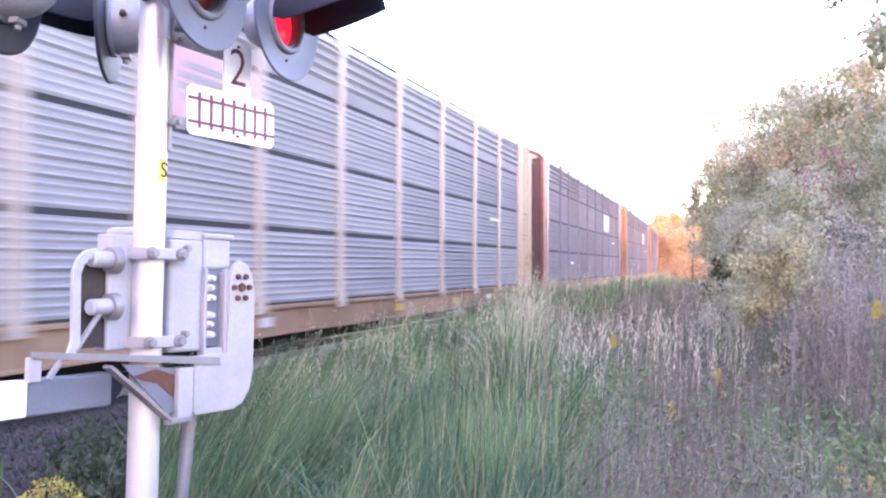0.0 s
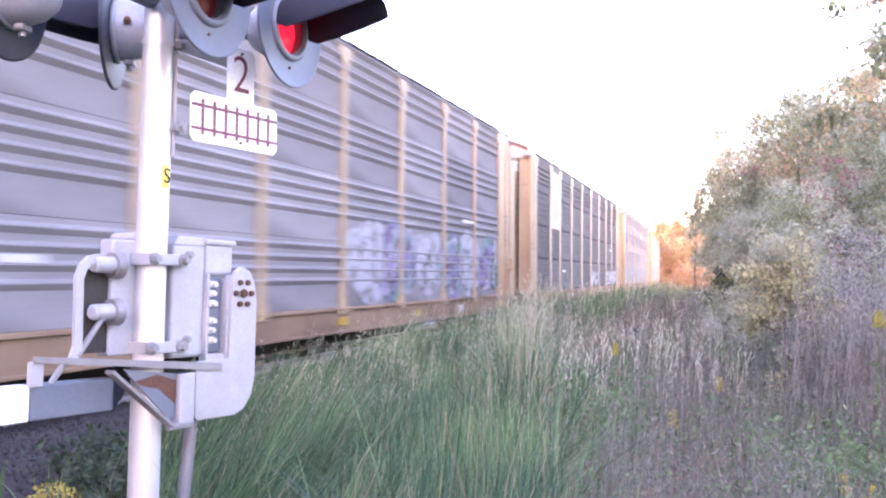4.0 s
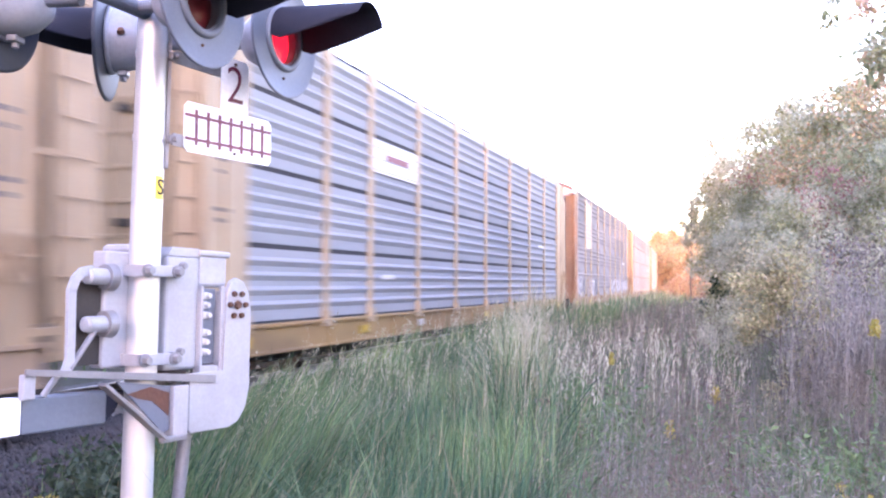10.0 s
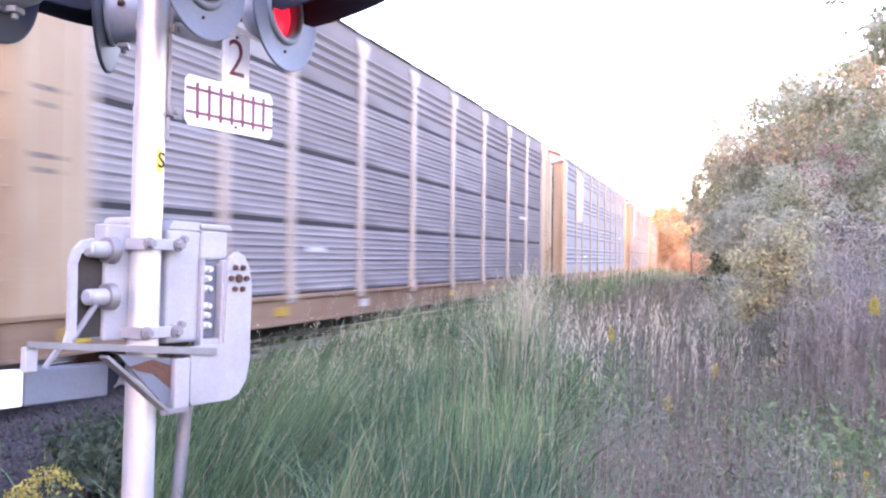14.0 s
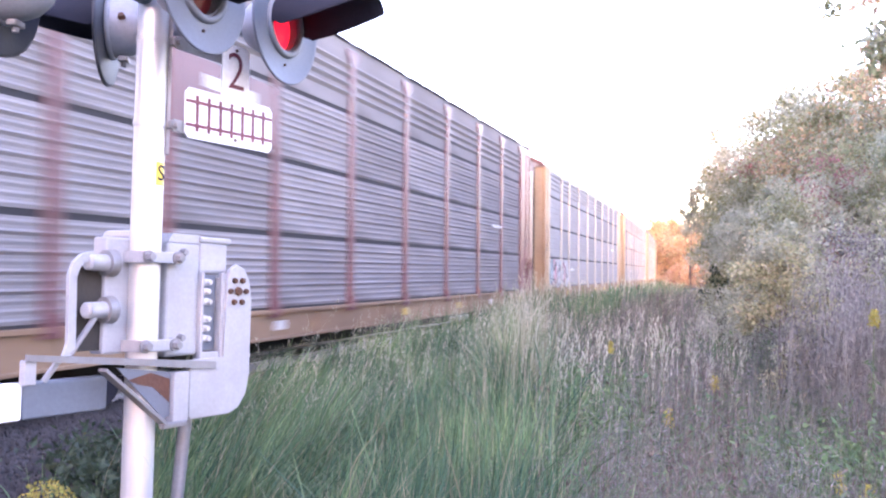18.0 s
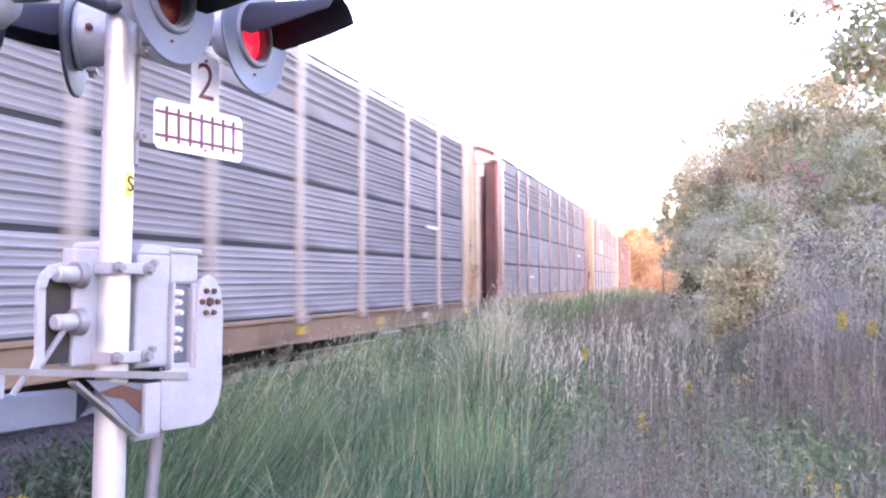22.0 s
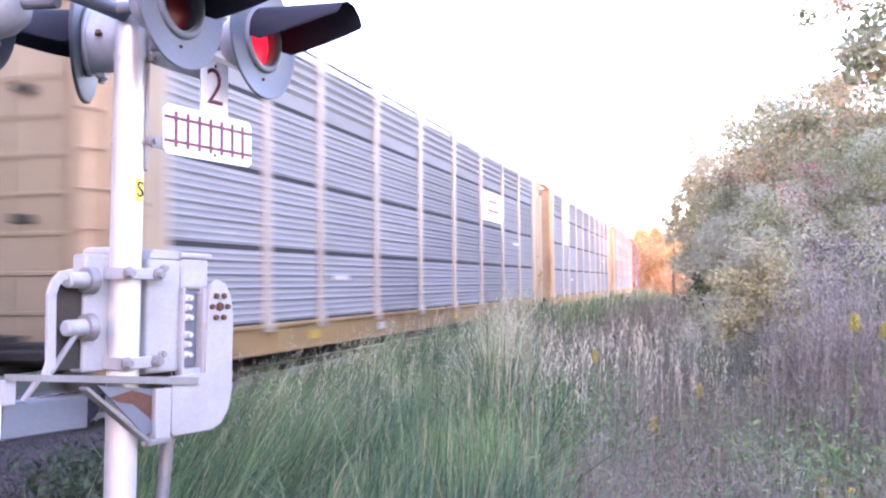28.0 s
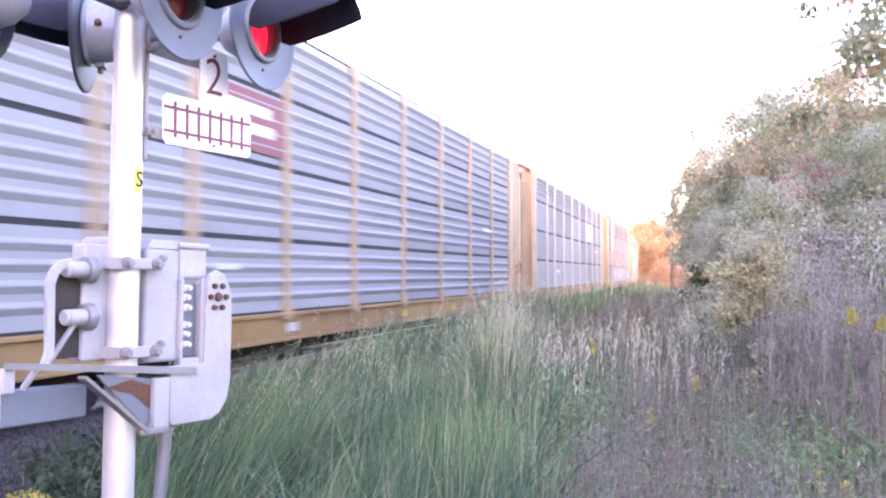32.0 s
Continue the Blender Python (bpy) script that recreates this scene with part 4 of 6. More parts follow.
    for i in range(38):
        x = -46 + i * 4 + rng2.uniform(-1, 1) if i < 24 else -22 + (i - 24) * 3.6
        low = 2.5 < x < 9.5          # a gap through which the last sun falls along the line
        tree("shade_tree", "unseen tall dark tree added behind the crossing to shade it", "tree", x, (-58 if i < 24 else -67) + rng2.uniform(-4, 4),
             rng2.uniform(13.4, 14.2) if low else rng2.uniform(17.5, 19) if x < 3 else rng2.uniform(19.5, 21), 2.6 if -3 < x < 15 else rng2.uniform(3.4, 4.4),
             [("leafdark", .6), ("leafgreen", .4)], rng2, 1.4, 1700, .05, .25, 9, "wood behind the crossing", z=-0.25)
    # unseen trees added beside and behind the viewer, to darken the cars' lower sides
    for i in range(0, 15, 2):
        tree("small_tree", "unseen autumn tree added beside the road to dim the low sky", "tree", rng2.uniform(11, 15), -46 + i * 4.1 + (3 if -8 < -46 + i * 4.1 < 1 else 0), rng2.uniform(4, 5.5), rng2.uniform(1.8, 2.4),
             [("leafgreen", .5), ("leafgrey", .3), ("leafgold", .2)], rng2, .5, 2400, .03, .12, 9, "thicket beside the road")



# ================= the crossing mast =================
MAST = pose(-2.20, 2.78, -0.2, 0, 1.35, 80.4)      # x along the gate arm, -y towards the traffic


def bolt(bm, at, axis, r=0.011, h=0.014):
    a = Vector(at)
    tube(bm, a, a + Vector(axis) * h, r, r * 0.92, 6)


def build_mast():
    mast = thing("crossing_mast", "weathered aluminium railway crossing mast with gate motor and lamps", "crossing signal")
    mast.matrix_world = MAST
    g = 0.2     # the base is that far below the rail's top
    bm = bmesh.new()
    tube(bm, (0, 0, -0.1), (0, 0, 3.7), 0.0585, seg=40, caps=True)
    part("pole", bm, M["alu"], mast, smooth=False)
    bm = bmesh.new()
    box(bm, (-.16, -.16, 0), (.16, .16, .03), bevel=.006)
    tube(bm, (0, 0, .03), (0, 0, .16), .085, .068, 24)
    part("base", bm, M["galvbar"], mast)
    bm = bmesh.new()
    bent(bm, [Vector(p) for p in ((.27, .02, 1.36), (.256, .02, 1.11), (.228, .02, .835), (.17, .02, .35), (.14, .02, -.05))], [.026] * 5, 14)
    part("conduit", bm, M["galvbar"], mast, "grey cable conduit")

    def band(z, w=0.022, lug=True):
        bm = bmesh.new()
        m = Matrix.Translation((0, 0, z + g))
        turned(bm, [(.0595, -w / 2), (.0625, -w / 2), (.0625, w / 2), (.0595, w / 2)], m, 32)
        ob = part("clamp_band", bm, M["alu"], mast)
        if lug:
            bm = bmesh.new()
            box(bm, (.035, -.075, -.016), (.08, -.05, .016), m, bevel=.003)
            bolt(bm, m @ Vector((.058, -.075, 0)), (0, -1, 0), .011, .016)
            part("band_lug", bm, M["galvbar"], mast, "small bolted steel lug")
        return ob
    for z in (2.43, 2.105):
        band(z)

    # --- sign with the number of tracks ---
    sgn = new("track_sign")
    sgn.parent = mast
    sgn.matrix_local = pose(0.060, -.08, g, 90, -1.2, 0)     # local x along the sign, local y up, local z to the traffic
    o = [(.105, 2.065), (.585, 2.065), (.605, 2.085), (.605, 2.245), (.585, 2.265), (.452, 2.265), (.452, 2.475), (.437, 2.49), (.303, 2.49),
         (.288, 2.475), (.288, 2.265), (.105, 2.265), (.085, 2.245), (.085, 2.085)]
    bm = bmesh.new()
    prism(bm, o, -.002, .002)
    part("sign_board", bm, M["signwhite"], sgn, "white inverted-T sign board")
    for z in (2.118, 2.212):
        bm = bmesh.new()
        box(bm, (.088, z - .0065, .0022), (.602, z + .0065, .0042))
        part("rail_mark", bm, M["signred"], sgn, "maroon painted rail")
    for i in range(7):
        x = .15 + i * .066
        bm = bmesh.new()
        box(bm, (x - .0085, 2.095, .0022), (x + .0085, 2.239, .0036))
        part("tie_mark", bm, M["signred"], sgn, "maroon painted tie")
    letters("numeral", "2", .225, M["signred"], sgn, pose(.371, 2.372, .003), "maroon numeral 2")
    bm = bmesh.new()
    for x, z in ((.371, 2.468), (.371, 2.09)):
        tube(bm, (x, z, .002), (x, z, .008), .007, .006, 10)
    part("sign_bolt", bm, M["boltrust"], sgn)
    for z, x1 in ((2.43, .42), (2.105, .56)):
        bm = bmesh.new()
        box(bm, (.05, -.074, z + g - .024), (x1, -.066, z + g + .024))
        part("bracket_arm", bm, M["galvbar"], mast, "flat steel sign bracket")

    bm = bmesh.new()
    box(bm, (-.002, -.013, 1.99 + g), (.012, .013, 2.60 + g), Matrix.Translation((.0455, -.0412, 0)) @ Matrix.Rotation(radians(-42), 4, "Z"), bevel=.002)
    part("strap", bm, M["galvbar"], mast, "flat steel strap along the mast")

    # --- yellow sticker ---
    bm = bmesh.new()
    turned(bm, [(.0592, 1.865 + g), (.0592, 1.955 + g)], Matrix(), 10, (-104, -58))
    st = part("sticker", bm, M["sticker"], mast, "small yellow sticker with a letter S")
    letters("sticker_letter", "S", .085, M["hood"], st, pose(.0090, -.0600, 1.91 + g, 90, 0, 8.5), "letter S")

    # --- lamps ---
    def lamp(x, y, lit, away, swing=0):
        p = MAST.inverted() @ Vector((x, y, 2.585 - (.03 if swing else 0)))
        turn = Matrix.Rotation(radians(7.6 + (180 if away else 0) + swing), 4, "Z") @ Matrix.Rotation(radians(90), 4, "X")
        lm = new("flasher_lamp")
        lm.parent = mast
        lm.matrix_local = Matrix.Translation(p) @ turn       # local z is where the lamp faces, local y is up
        lm["label"] = "lit red flasher lamp" if lit else "unlit flasher lamp"
        I = Matrix()
        bm = bmesh.new()
        turned(bm, [(.108, -.004), (.13, -.006), (.24, .0), (.249, .006), (.252, .004), (.252, -.004), (.24, -.008), (.13, -.012), (.108, -.012)], I, 48)
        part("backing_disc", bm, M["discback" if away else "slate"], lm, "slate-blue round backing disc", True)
        bm = bmesh.new()
        turned(bm, [(.0, -.19), (.05, -.188), (.085, -.17), (.115, -.12), (.13, -.05), (.132, -.012)], I, 40)
        turned(bm, [(.132, -.032), (.142, -.032), (.142, -.014), (.132, -.014)], I, 40)
        part("housing", bm, M["lampgrey"], lm, "light grey lamp housing", True)
        bm = bmesh.new()
        turned(bm, [(.112, -.054), (.112, -.004), (.116, .010), (.132, .010), (.140, .004), (.142, -.004)], I, 40)
        part("lens_rim", bm, M["slate"], lm, "", True)
        bm = bmesh.new()
        turned(bm, [(.112, -.05), (.09, -.040), (.06, -.032), (.03, -.028), (.0, -.027)], I, 32)
        part("lens", bm, M["lit" if lit else "dull"], lm, "glowing red lens" if lit else "dark red lens", True)
        bm = bmesh.new()
        seg = 28
        rows = []
        for k in range(7):
            f = k / 6
            row = []
            for r in (.128, .131):
                ring = []
                for i in range(seg + 1):
                    a = radians(-8 + 196 * i / seg)
                    edge = min(1, max(0, (math.sin(a) + .14) / .6))
                    ring.append(bm.verts.new((r * math.cos(a), r * math.sin(a) - .02 * f, .006 + .40 * f * (0.12 + 0.88 * edge ** .8))))
                row.append(ring)
            rows.append(row)
        for p0, p1 in zip(rows, rows[1:]):
            for i in range(seg):
                bm.faces.new((p0[1][i], p0[1][i + 1], p1[1][i + 1], p1[1][i]))
                bm.faces.new((p0[0][i + 1], p0[0][i], p1[0][i], p1[0][i + 1]))
        for i in range(seg):
            bm.faces.new((rows[6][1][i], rows[6][1][i + 1], rows[6][0][i + 1], rows[6][0][i]))
        part("hood", bm, M["hood"], lm, "dark navy visor hood", True)
        bm = bmesh.new()
        for a in (270, 30, 150):
            c = Vector((.172 * math.cos(radians(a)), .172 * math.sin(radians(a)), -.004))
            tube(bm, c, c + Vector((0, 0, .008)), .006, .005, 8)
        part("disc_bolt", bm, M["boltrust"], lm)
        bm = bmesh.new()
        box(bm, (-.03, -.152, -.09), (.03, -.128, -.05), bevel=.006)
        tube(bm, (0, -.14, -.07), (0, -.17, -.07), .013, seg=8)
        part("latch", bm, M["galvbar"], lm)
        bm = bmesh.new()
        tube(bm, (.128, 0, -.08), (.142, .01, -.08), .016, .012, 12)
        part("cable_gland", bm, M["boltrust"], lm)
        bm = bmesh.new()
        tube(bm, (0, 0, -.18), (0, 0, -.315), .026, seg=14)
        part("mounting_pipe", bm, M["slate"], lm)
    lamp(-1.879, 2.73, False, False)
    lamp(-1.860, 3.29, True, False)
    lamp(-2.523, 2.98, False, True, 30)
    lamp(-2.545, 2.44, False, True, 14)
    bm = bmesh.new()
    a, b = MAST.inverted() @ Vector((-2.198, 2.40, 2.585)), MAST.inverted() @ Vector((-2.17, 3.34, 2.585))
    tube(bm, a, b, .03, seg=16)
    part("lamp_crossarm", bm, M["slate"], mast, "slate-blue lamp crossarm")

    # --- gate motor ---
    gm = new("gate_motor")
    gm.parent = mast
    gm.matrix_local = Matrix.Translation((.025, 0, g))
    gm["label"] = "light grey cast gate motor case bolted to the mast"
    bm = bmesh.new()
    box(bm, (-.185, .03, 1.225), (.06, .10, 1.66), bevel=.008)
    part("mounting_plate", bm, M["castgrey"], gm)
    bm = bmesh.new()
    box(bm, (-.02, .10, 1.23), (.31, .30, 1.66), bevel=.02)
    box(bm, (.0, .12, 1.655), (.29, .28, 1.70), bevel=.02)
    part("motor_case", bm, M["castgrey"], gm, "light grey cast motor case")
    bm = bmesh.new()
    box(bm, (.058, -.03, 1.205), (.235, .12, 1.655), bevel=.012)
    prism(bm, [(.06, 1.655), (.235, 1.655), (.23, 1.69), (.085, 1.69)], -.10, .03, pose(0, 0, 0, 90, 0, 0))
    part("side_cover", bm, M["castgrey"], gm, "light grey ribbed side cover")
    bm = bmesh.new()
    box(bm, (.236, -.026, 1.22), (.335, .06, 1.53), bevel=.004)
    part("contact_recess", bm, M["slate"], gm, "dark recess with contacts")
    for z in (1.30, 1.45):
        for dz, dx, w in ((.05, .006, .03), (.012, .0, .022), (-.03, .008, .034)):
            bm = bmesh.new()
            box(bm, (.248, -.05, z + dz - .014), (.248 + w, -.02, z + dz + .014), bevel=.006)
            tube(bm, (.262 + dx, -.05, z + dz), (.262 + dx, -.064, z + dz), .013, .010, 12)
            part("contact", bm, M["alu"], gm, "shiny metal contact")
    bm = bmesh.new()
    box(bm, (.232, -.05, 1.20), (.246, -.01, 1.54), bevel=.004)
    box(bm, (.232, -.05, 1.188), (.345, -.01, 1.215), bevel=.004)
    part("recess_frame", bm, M["castgrey"], gm)
    bm = bmesh.new()
    box(bm, (.232, -.036, 1.535), (.39, .10, 1.665), bevel=.014)
    box(bm, (.225, -.042, 1.66), (.405, .14, 1.685), bevel=.008)
    part("cover_cap", bm, M["castgrey"], gm)
    for z in (1.59, 1.255):
        bm = bmesh.new()
        box(bm, (-.10, -.078, z - .022), (.10, -.058, z + .022), bevel=.004)
        box(bm, (-.10, -.078, z - .022), (-.085, .08, z + .022))
        box(bm, (.085, -.078, z - .022), (.10, .08, z + .022))
        part("mast_clamp", bm, M["castgrey"], gm, "bolted cast clamp round the mast")
        for x in (-.082, .066):
            bm = bmesh.new()
            tube(bm, (x, -.078, z), (x, -.084, z), .026, .026, 16)
            tube(bm, (x, -.084, z), (x, -.106, z), .019, .016, 6)
            part("clamp_nut", bm, M["galvbar"], gm, "dull grey nut and washer")
    for z in (1.59, 1.255):
        bm = bmesh.new()
        tube(bm, (.105, -.06, z + .025), (.105, -.085, z + .025), .016, .013, 6)
        part("clamp_bolt", bm, M["galvbar"], gm)
    # knobs and guard on the far end
    for z in (1.562, 1.39):
        bm = bmesh.new()
        tube(bm, (-.165, .015, z), (-.20, .015, z), .052, .048, 24)
        part("shaft_flange", bm, M["galvbar"], gm, "dull grey shaft flange")
        bm = bmesh.new()
        tube(bm, (-.20, .012, z), (-.285, .0, z), .031, .029, 20)
        tube(bm, (-.285, .0, z), (-.292, .0, z), .029, .022, 20)
        part("shaft_knob", bm, M["castgrey"], gm, "round grey shaft end")
    bm = bmesh.new()
    pts = [(-.27, .0, 1.585), (-.315, -.005, 1.575), (-.345, -.01, 1.55), (-.36, -.01, 1.51), (-.355, -.01, 1.27), (-.372, -.01, 1.225)]
    for a, b in zip(pts, pts[1:]):
        a, b = Vector(a), Vector(b)
        m = Matrix.Translation((a + b) / 2) @ (b - a).to_track_quat("Z", "Y").to_matrix().to_4x4()
        L = (b - a).length / 2 + .004
        box(bm, (-.008, -.016, -L), (.008, .016, L), m)
    part("guard_bar", bm, M["castgrey"], gm, "bent flat guard bar")
    bm = bmesh.new()
    tube(bm, (-.355, -.01, 1.235), (-.235, .0, 1.38), .011, seg=8)
    part("stay_rod", bm, M["galvbar"], gm)
    # black plate added as the shade in the gap behind the guard
    bm = bmesh.new()
    box(bm, (-.30, .045, 1.24), (-.186, .065, 1.56))
    part("guard_shade_plate", bm, M["black"], gm, "black plate standing for the shade behind the guard")
    # shelf and struts
    bm = bmesh.new()
    prism(bm, [(-.576, 1.231), (.29, 1.148), (.29, 1.178), (-.576, 1.252)], .075, .085, pose(0, 0, 0, 90, 0, 0))
    prism(bm, [(-.33, 1.216), (.28, 1.158), (.28, 1.166), (-.33, 1.224)], -.10, .0745, pose(0, 0, 0, 90, 0, 0))
    part("shelf", bm, M["galvbar"], gm, "galvanised angle shelf")
    bm = bmesh.new()
    box(bm, (-.575, -.073, 1.15), (-.53, -.045, 1.232), bevel=.004)
    part("shelf_foot", bm, M["castgrey"], gm)
    bm = bmesh.new()
    tube(bm, (-.44, -.065, 1.228), (-.47, -.03, 1.155), .011, seg=8)
    part("shelf_stay", bm, M["castgrey"], gm)
    bm = bmesh.new()
    a, b = Vector((-.28, -.09, 1.183)), Vector((.015, -.09, .957))
    m = Matrix.Translation((a + b) / 2) @ (b - a).to_track_quat("Z", "Y").to_matrix().to_4x4()
    L = (b - a).length / 2
    box(bm, (-.022, -.006, -L), (.022, .006, L), m)
    box(bm, (.0, -.10, .94), (.13, -.075, .962), bevel=.005)
    part("diagonal_strut", bm, M["galvbar"], gm, "flat steel diagonal strut")
    bm = bmesh.new()
    box(bm, (.062, -.088, .95), (.14, -.02, 1.150), bevel=.005)
    part("strut_post", bm, M["castgrey"], gm)
    bm = bmesh.new()
    prism(bm, [(-.20, 1.185), (.06, 1.15), (.06, .985), (.03, .975)], .062, .068, pose(0, 0, 0, 90, 0, 0))
    part("gusset_plate", bm, M["slate"], gm, "blue-grey gusset plate under the shelf")
    bm = bmesh.new()
    prism(bm, [(-.15, 1.135), (-.04, 1.155), (.055, 1.125), (.055, 1.035), (.03, 1.055), (-.03, 1.10), (-.10, 1.115)], .0685, .0705, pose(0, 0, 0, 90, 0, 0))
    part("rust_stain", bm, M["rustplate"], gm, "rust-brown stain on the gusset plate")
    # arm hub plate
    o = [(.335, 1.18), (.345, 1.50), (.362, 1.545), (.40, 1.568), (.445, 1.55), (.478, 1.50), (.492, 1.42), (.495, 1.10), (.475, 1.02), (.43, .965),
         (.375, .945), (.19, .945), (.175, .96), (.175, 1.18)]
    bm = bmesh.new()
    prism(bm, [(x + (.01 if x > .3 else -.02), z + .01) for x, z in o], .05, .075, pose(0, 0, 0, 90, 0, 0))
    bmesh.ops.bevel(bm, geom=bm.edges[:], offset=.005, segments=2, profile=.5, affect="EDGES")
    part("arm_plate", bm, M["castgrey"], gm, "rounded grey gate arm plate")
    bm = bmesh.new()
    box(bm, (.338, -.055, 1.20), (.356, .15, 1.52), bevel=.006)
    box(bm, (.336, -.06, 1.17), (.358, -.04, 1.54), bevel=.004)
    part("arm_plate_flange", bm, M["castgrey"], gm)
    for i in range(7):
        a = radians(60 * i)
        x, z = (.414, 1.464) if i == 6 else (.414 + .047 * math.cos(a), 1.464 + .052 * math.sin(a))
        bm = bmesh.new()
        r = .02 if i == 6 else .0125
        tube(bm, (x, -.075, z), (x, -.09, z), r, r * .85, 6)
        part("hub_bolt", bm, M["boltrust"], gm, "rusty bolt head")
    # gate arm
    arm = new("gate_arm")
    arm.parent = mast
    arm.matrix_local = Matrix.Translation((0, 0, g))
    arm["label"] = "lowered gate arm of grey and white box section"
    for name, x0, x1, mk in (("arm_socket", -.52, -.18, "socket"), ("arm_boom", -2.6, -.522, "signwhite")):
        bm = bmesh.new()
        box(bm, (x0, -.03, 1.032), (x1, .03, 1.153), bevel=.008)
        part(name, bm, M[mk], arm)
    # near-black solid for the shadow at the socket's end
    bm = bmesh.new()
    prism(bm, [(-.18, 1.04), (-.18, 1.146), (-.10, 1.146), (-.14, 1.07)], -.024, .024, pose(0, 0, 0, 90, 0, 0))
    part("arm_root_shade", bm, M["hood"], arm, "dark block standing for the shadow beside the arm socket")
    return mast


# ================= the train =================
PITCH, HALF = 28.65, 11.8            # coupled length; half the panelled length
BOTTOM, TOP = 0.92, 5.66             # the side panels' lower and upper edge
SIDE = 1.52
WIDTHS = [2.72, 1.95, 2.72, 2.82, 2.82, 2.82, 2.76, 2.48, 2.42]
POSTS = [-HALF]
for w_ in WIDTHS:
    POSTS.append(POSTS[-1] + w_ * 2 * HALF / sum(WIDTHS))
cache = {}


def shared(key, name, build, material, parent, m=None, label=""):
    """A part whose mesh is shared by all parts of the same key."""
    if key not in cache:
        bm = bmesh.new()
        build(bm)
        me = bpy.data.meshes.new(name)
        bm.to_mesh(me)
        bm.free()
        me.materials.append(material)
        cache[key] = me
    ob = link(name, cache[key], None, parent, label)
    if m is not None:
        ob.matrix_basis = m
    return ob


def ribbed(bm, y0, y1, z0, z1, style, x=0.0):
    """A sheet with pressed horizontal ribs, facing +x."""
    prof = [(0, z0)]
    if style == "grouped":          # ribs in groups with a flat band between
        n, a, b = 4, z0 + (z1 - z0) * 0.34, z1
    elif style == "bold":
        n, a, b = 4, z0 + (z1 - z0) * 0.14, z1 - (z1 - z0) * 0.05
    elif style == "top":            # bold ribs under a flat band below the roof
        n, a, b = 4, z0 + .23, z0 + .93
    else:
        n, a, b = 11, z0, z1
    if a > z0:
        prof.append((0, a - .01))
    step = (b - a) / n
    for i in range(n):
        z = a + i * step
        dp = (.05 if style == "grouped" else .044) if n == 4 else .028 if i in (3, 5, 7, 9) else .012
        prof += [(0, z + step * .04), (dp, z + step * .38), (dp, z + step * .46), (0, z + step * .68)]
    prof.append((0, z1))
    rows = [[bm.verts.new((x + d, yy, z)) for d, z in prof] for yy in (y0, y1)]
    back = [[bm.verts.new((x - .004, yy, z)) for z in (z0, z1)] for yy in (y0, y1)]
    for i in range(len(prof) - 1):
        bm.faces.new((rows[0][i], rows[1][i], rows[1][i + 1], rows[0][i + 1]))
    bm.faces.new((back[0][0], back[0][1], back[1][1], back[1][0]))


def post_mesh(bm):
    prism(bm, [(-.10, TOP - .36), (.10, TOP - .36), (.24, TOP - .14), (.24, TOP - .03), (-.24, TOP - .03), (-.24, TOP - .14)], SIDE - .03, SIDE + .008,
          Matrix(((0, 0, 1, 0), (1, 0, 0, 0), (0, 1, 0, 0), (0, 0, 0, 1))))
    box(bm, (SIDE - .06, -.10, BOTTOM - .02), (SIDE + .004, .10, TOP - .02), bevel=.012)
    prism(bm, [(-.15, BOTTOM - .12), (.15, BOTTOM - .12), (.10, BOTTOM + .14), (-.10, BOTTOM + .14)], SIDE - .01, SIDE + .034,
          Matrix(((0, 0, 1, 0), (1, 0, 0, 0), (0, 1, 0, 0), (0, 0, 0, 1))))


def end_side(bm, s):
    y0, y1 = HALF + .02, HALF + 1.13
    a, b = (y0, y1) if s > 0 else (-y1, -y0)
    box(bm, (SIDE - .05, a, BOTTOM - .06), (SIDE + .02, b, TOP - .12), bevel=.01)
    # upright flanges and grab irons
    for f in (.06, .5):
        y = a + (b - a) * f if s < 0 else b - (b - a) * f
        box(bm, (SIDE + .02, y - .035, BOTTOM - .02), (SIDE + .05, y + .035, TOP - .2))


def ladder_plate(bm, s, x):
    """The upright plate that stands clear of the body at the car's leading corners."""
    a, b = sorted((s * (HALF + 1.46), s * (HALF + 2.08)))
    lo, hi = sorted((x * (SIDE - .07), x * (SIDE - .12)))
    box(bm, (lo, a, BOTTOM - .22), (hi, b, TOP - .62), bevel=.01)
    lo, hi = sorted((x * (SIDE - .12), x * (SIDE - .24)))
    box(bm, (lo, b - .06, BOTTOM - .22), (hi, b, TOP - .62))
    lo, hi = sorted((x * (SIDE - .10), x * (SIDE - .30)))
    for z in (BOTTOM + .1, BOTTOM + 2.0, TOP - .8):
        box(bm, (lo, min(s * (HALF + 1.2), s * (HALF + 1.5)), z - .04), (hi, max(s * (HALF + 1.2), s * (HALF + 1.5)), z + .04))


def plate_rung(bm, s):
    y = s * (HALF + 1.70)
    tube(bm, (SIDE - .075, y - .20, 0), (SIDE - .01, y - .20, 0), .011, seg=6)
    tube(bm, (SIDE - .01, y - .20, 0), (SIDE - .01, y + .20, 0), .012, seg=6)
    tube(bm, (SIDE - .075, y + .20, 0), (SIDE - .01, y + .20, 0), .011, seg=6)


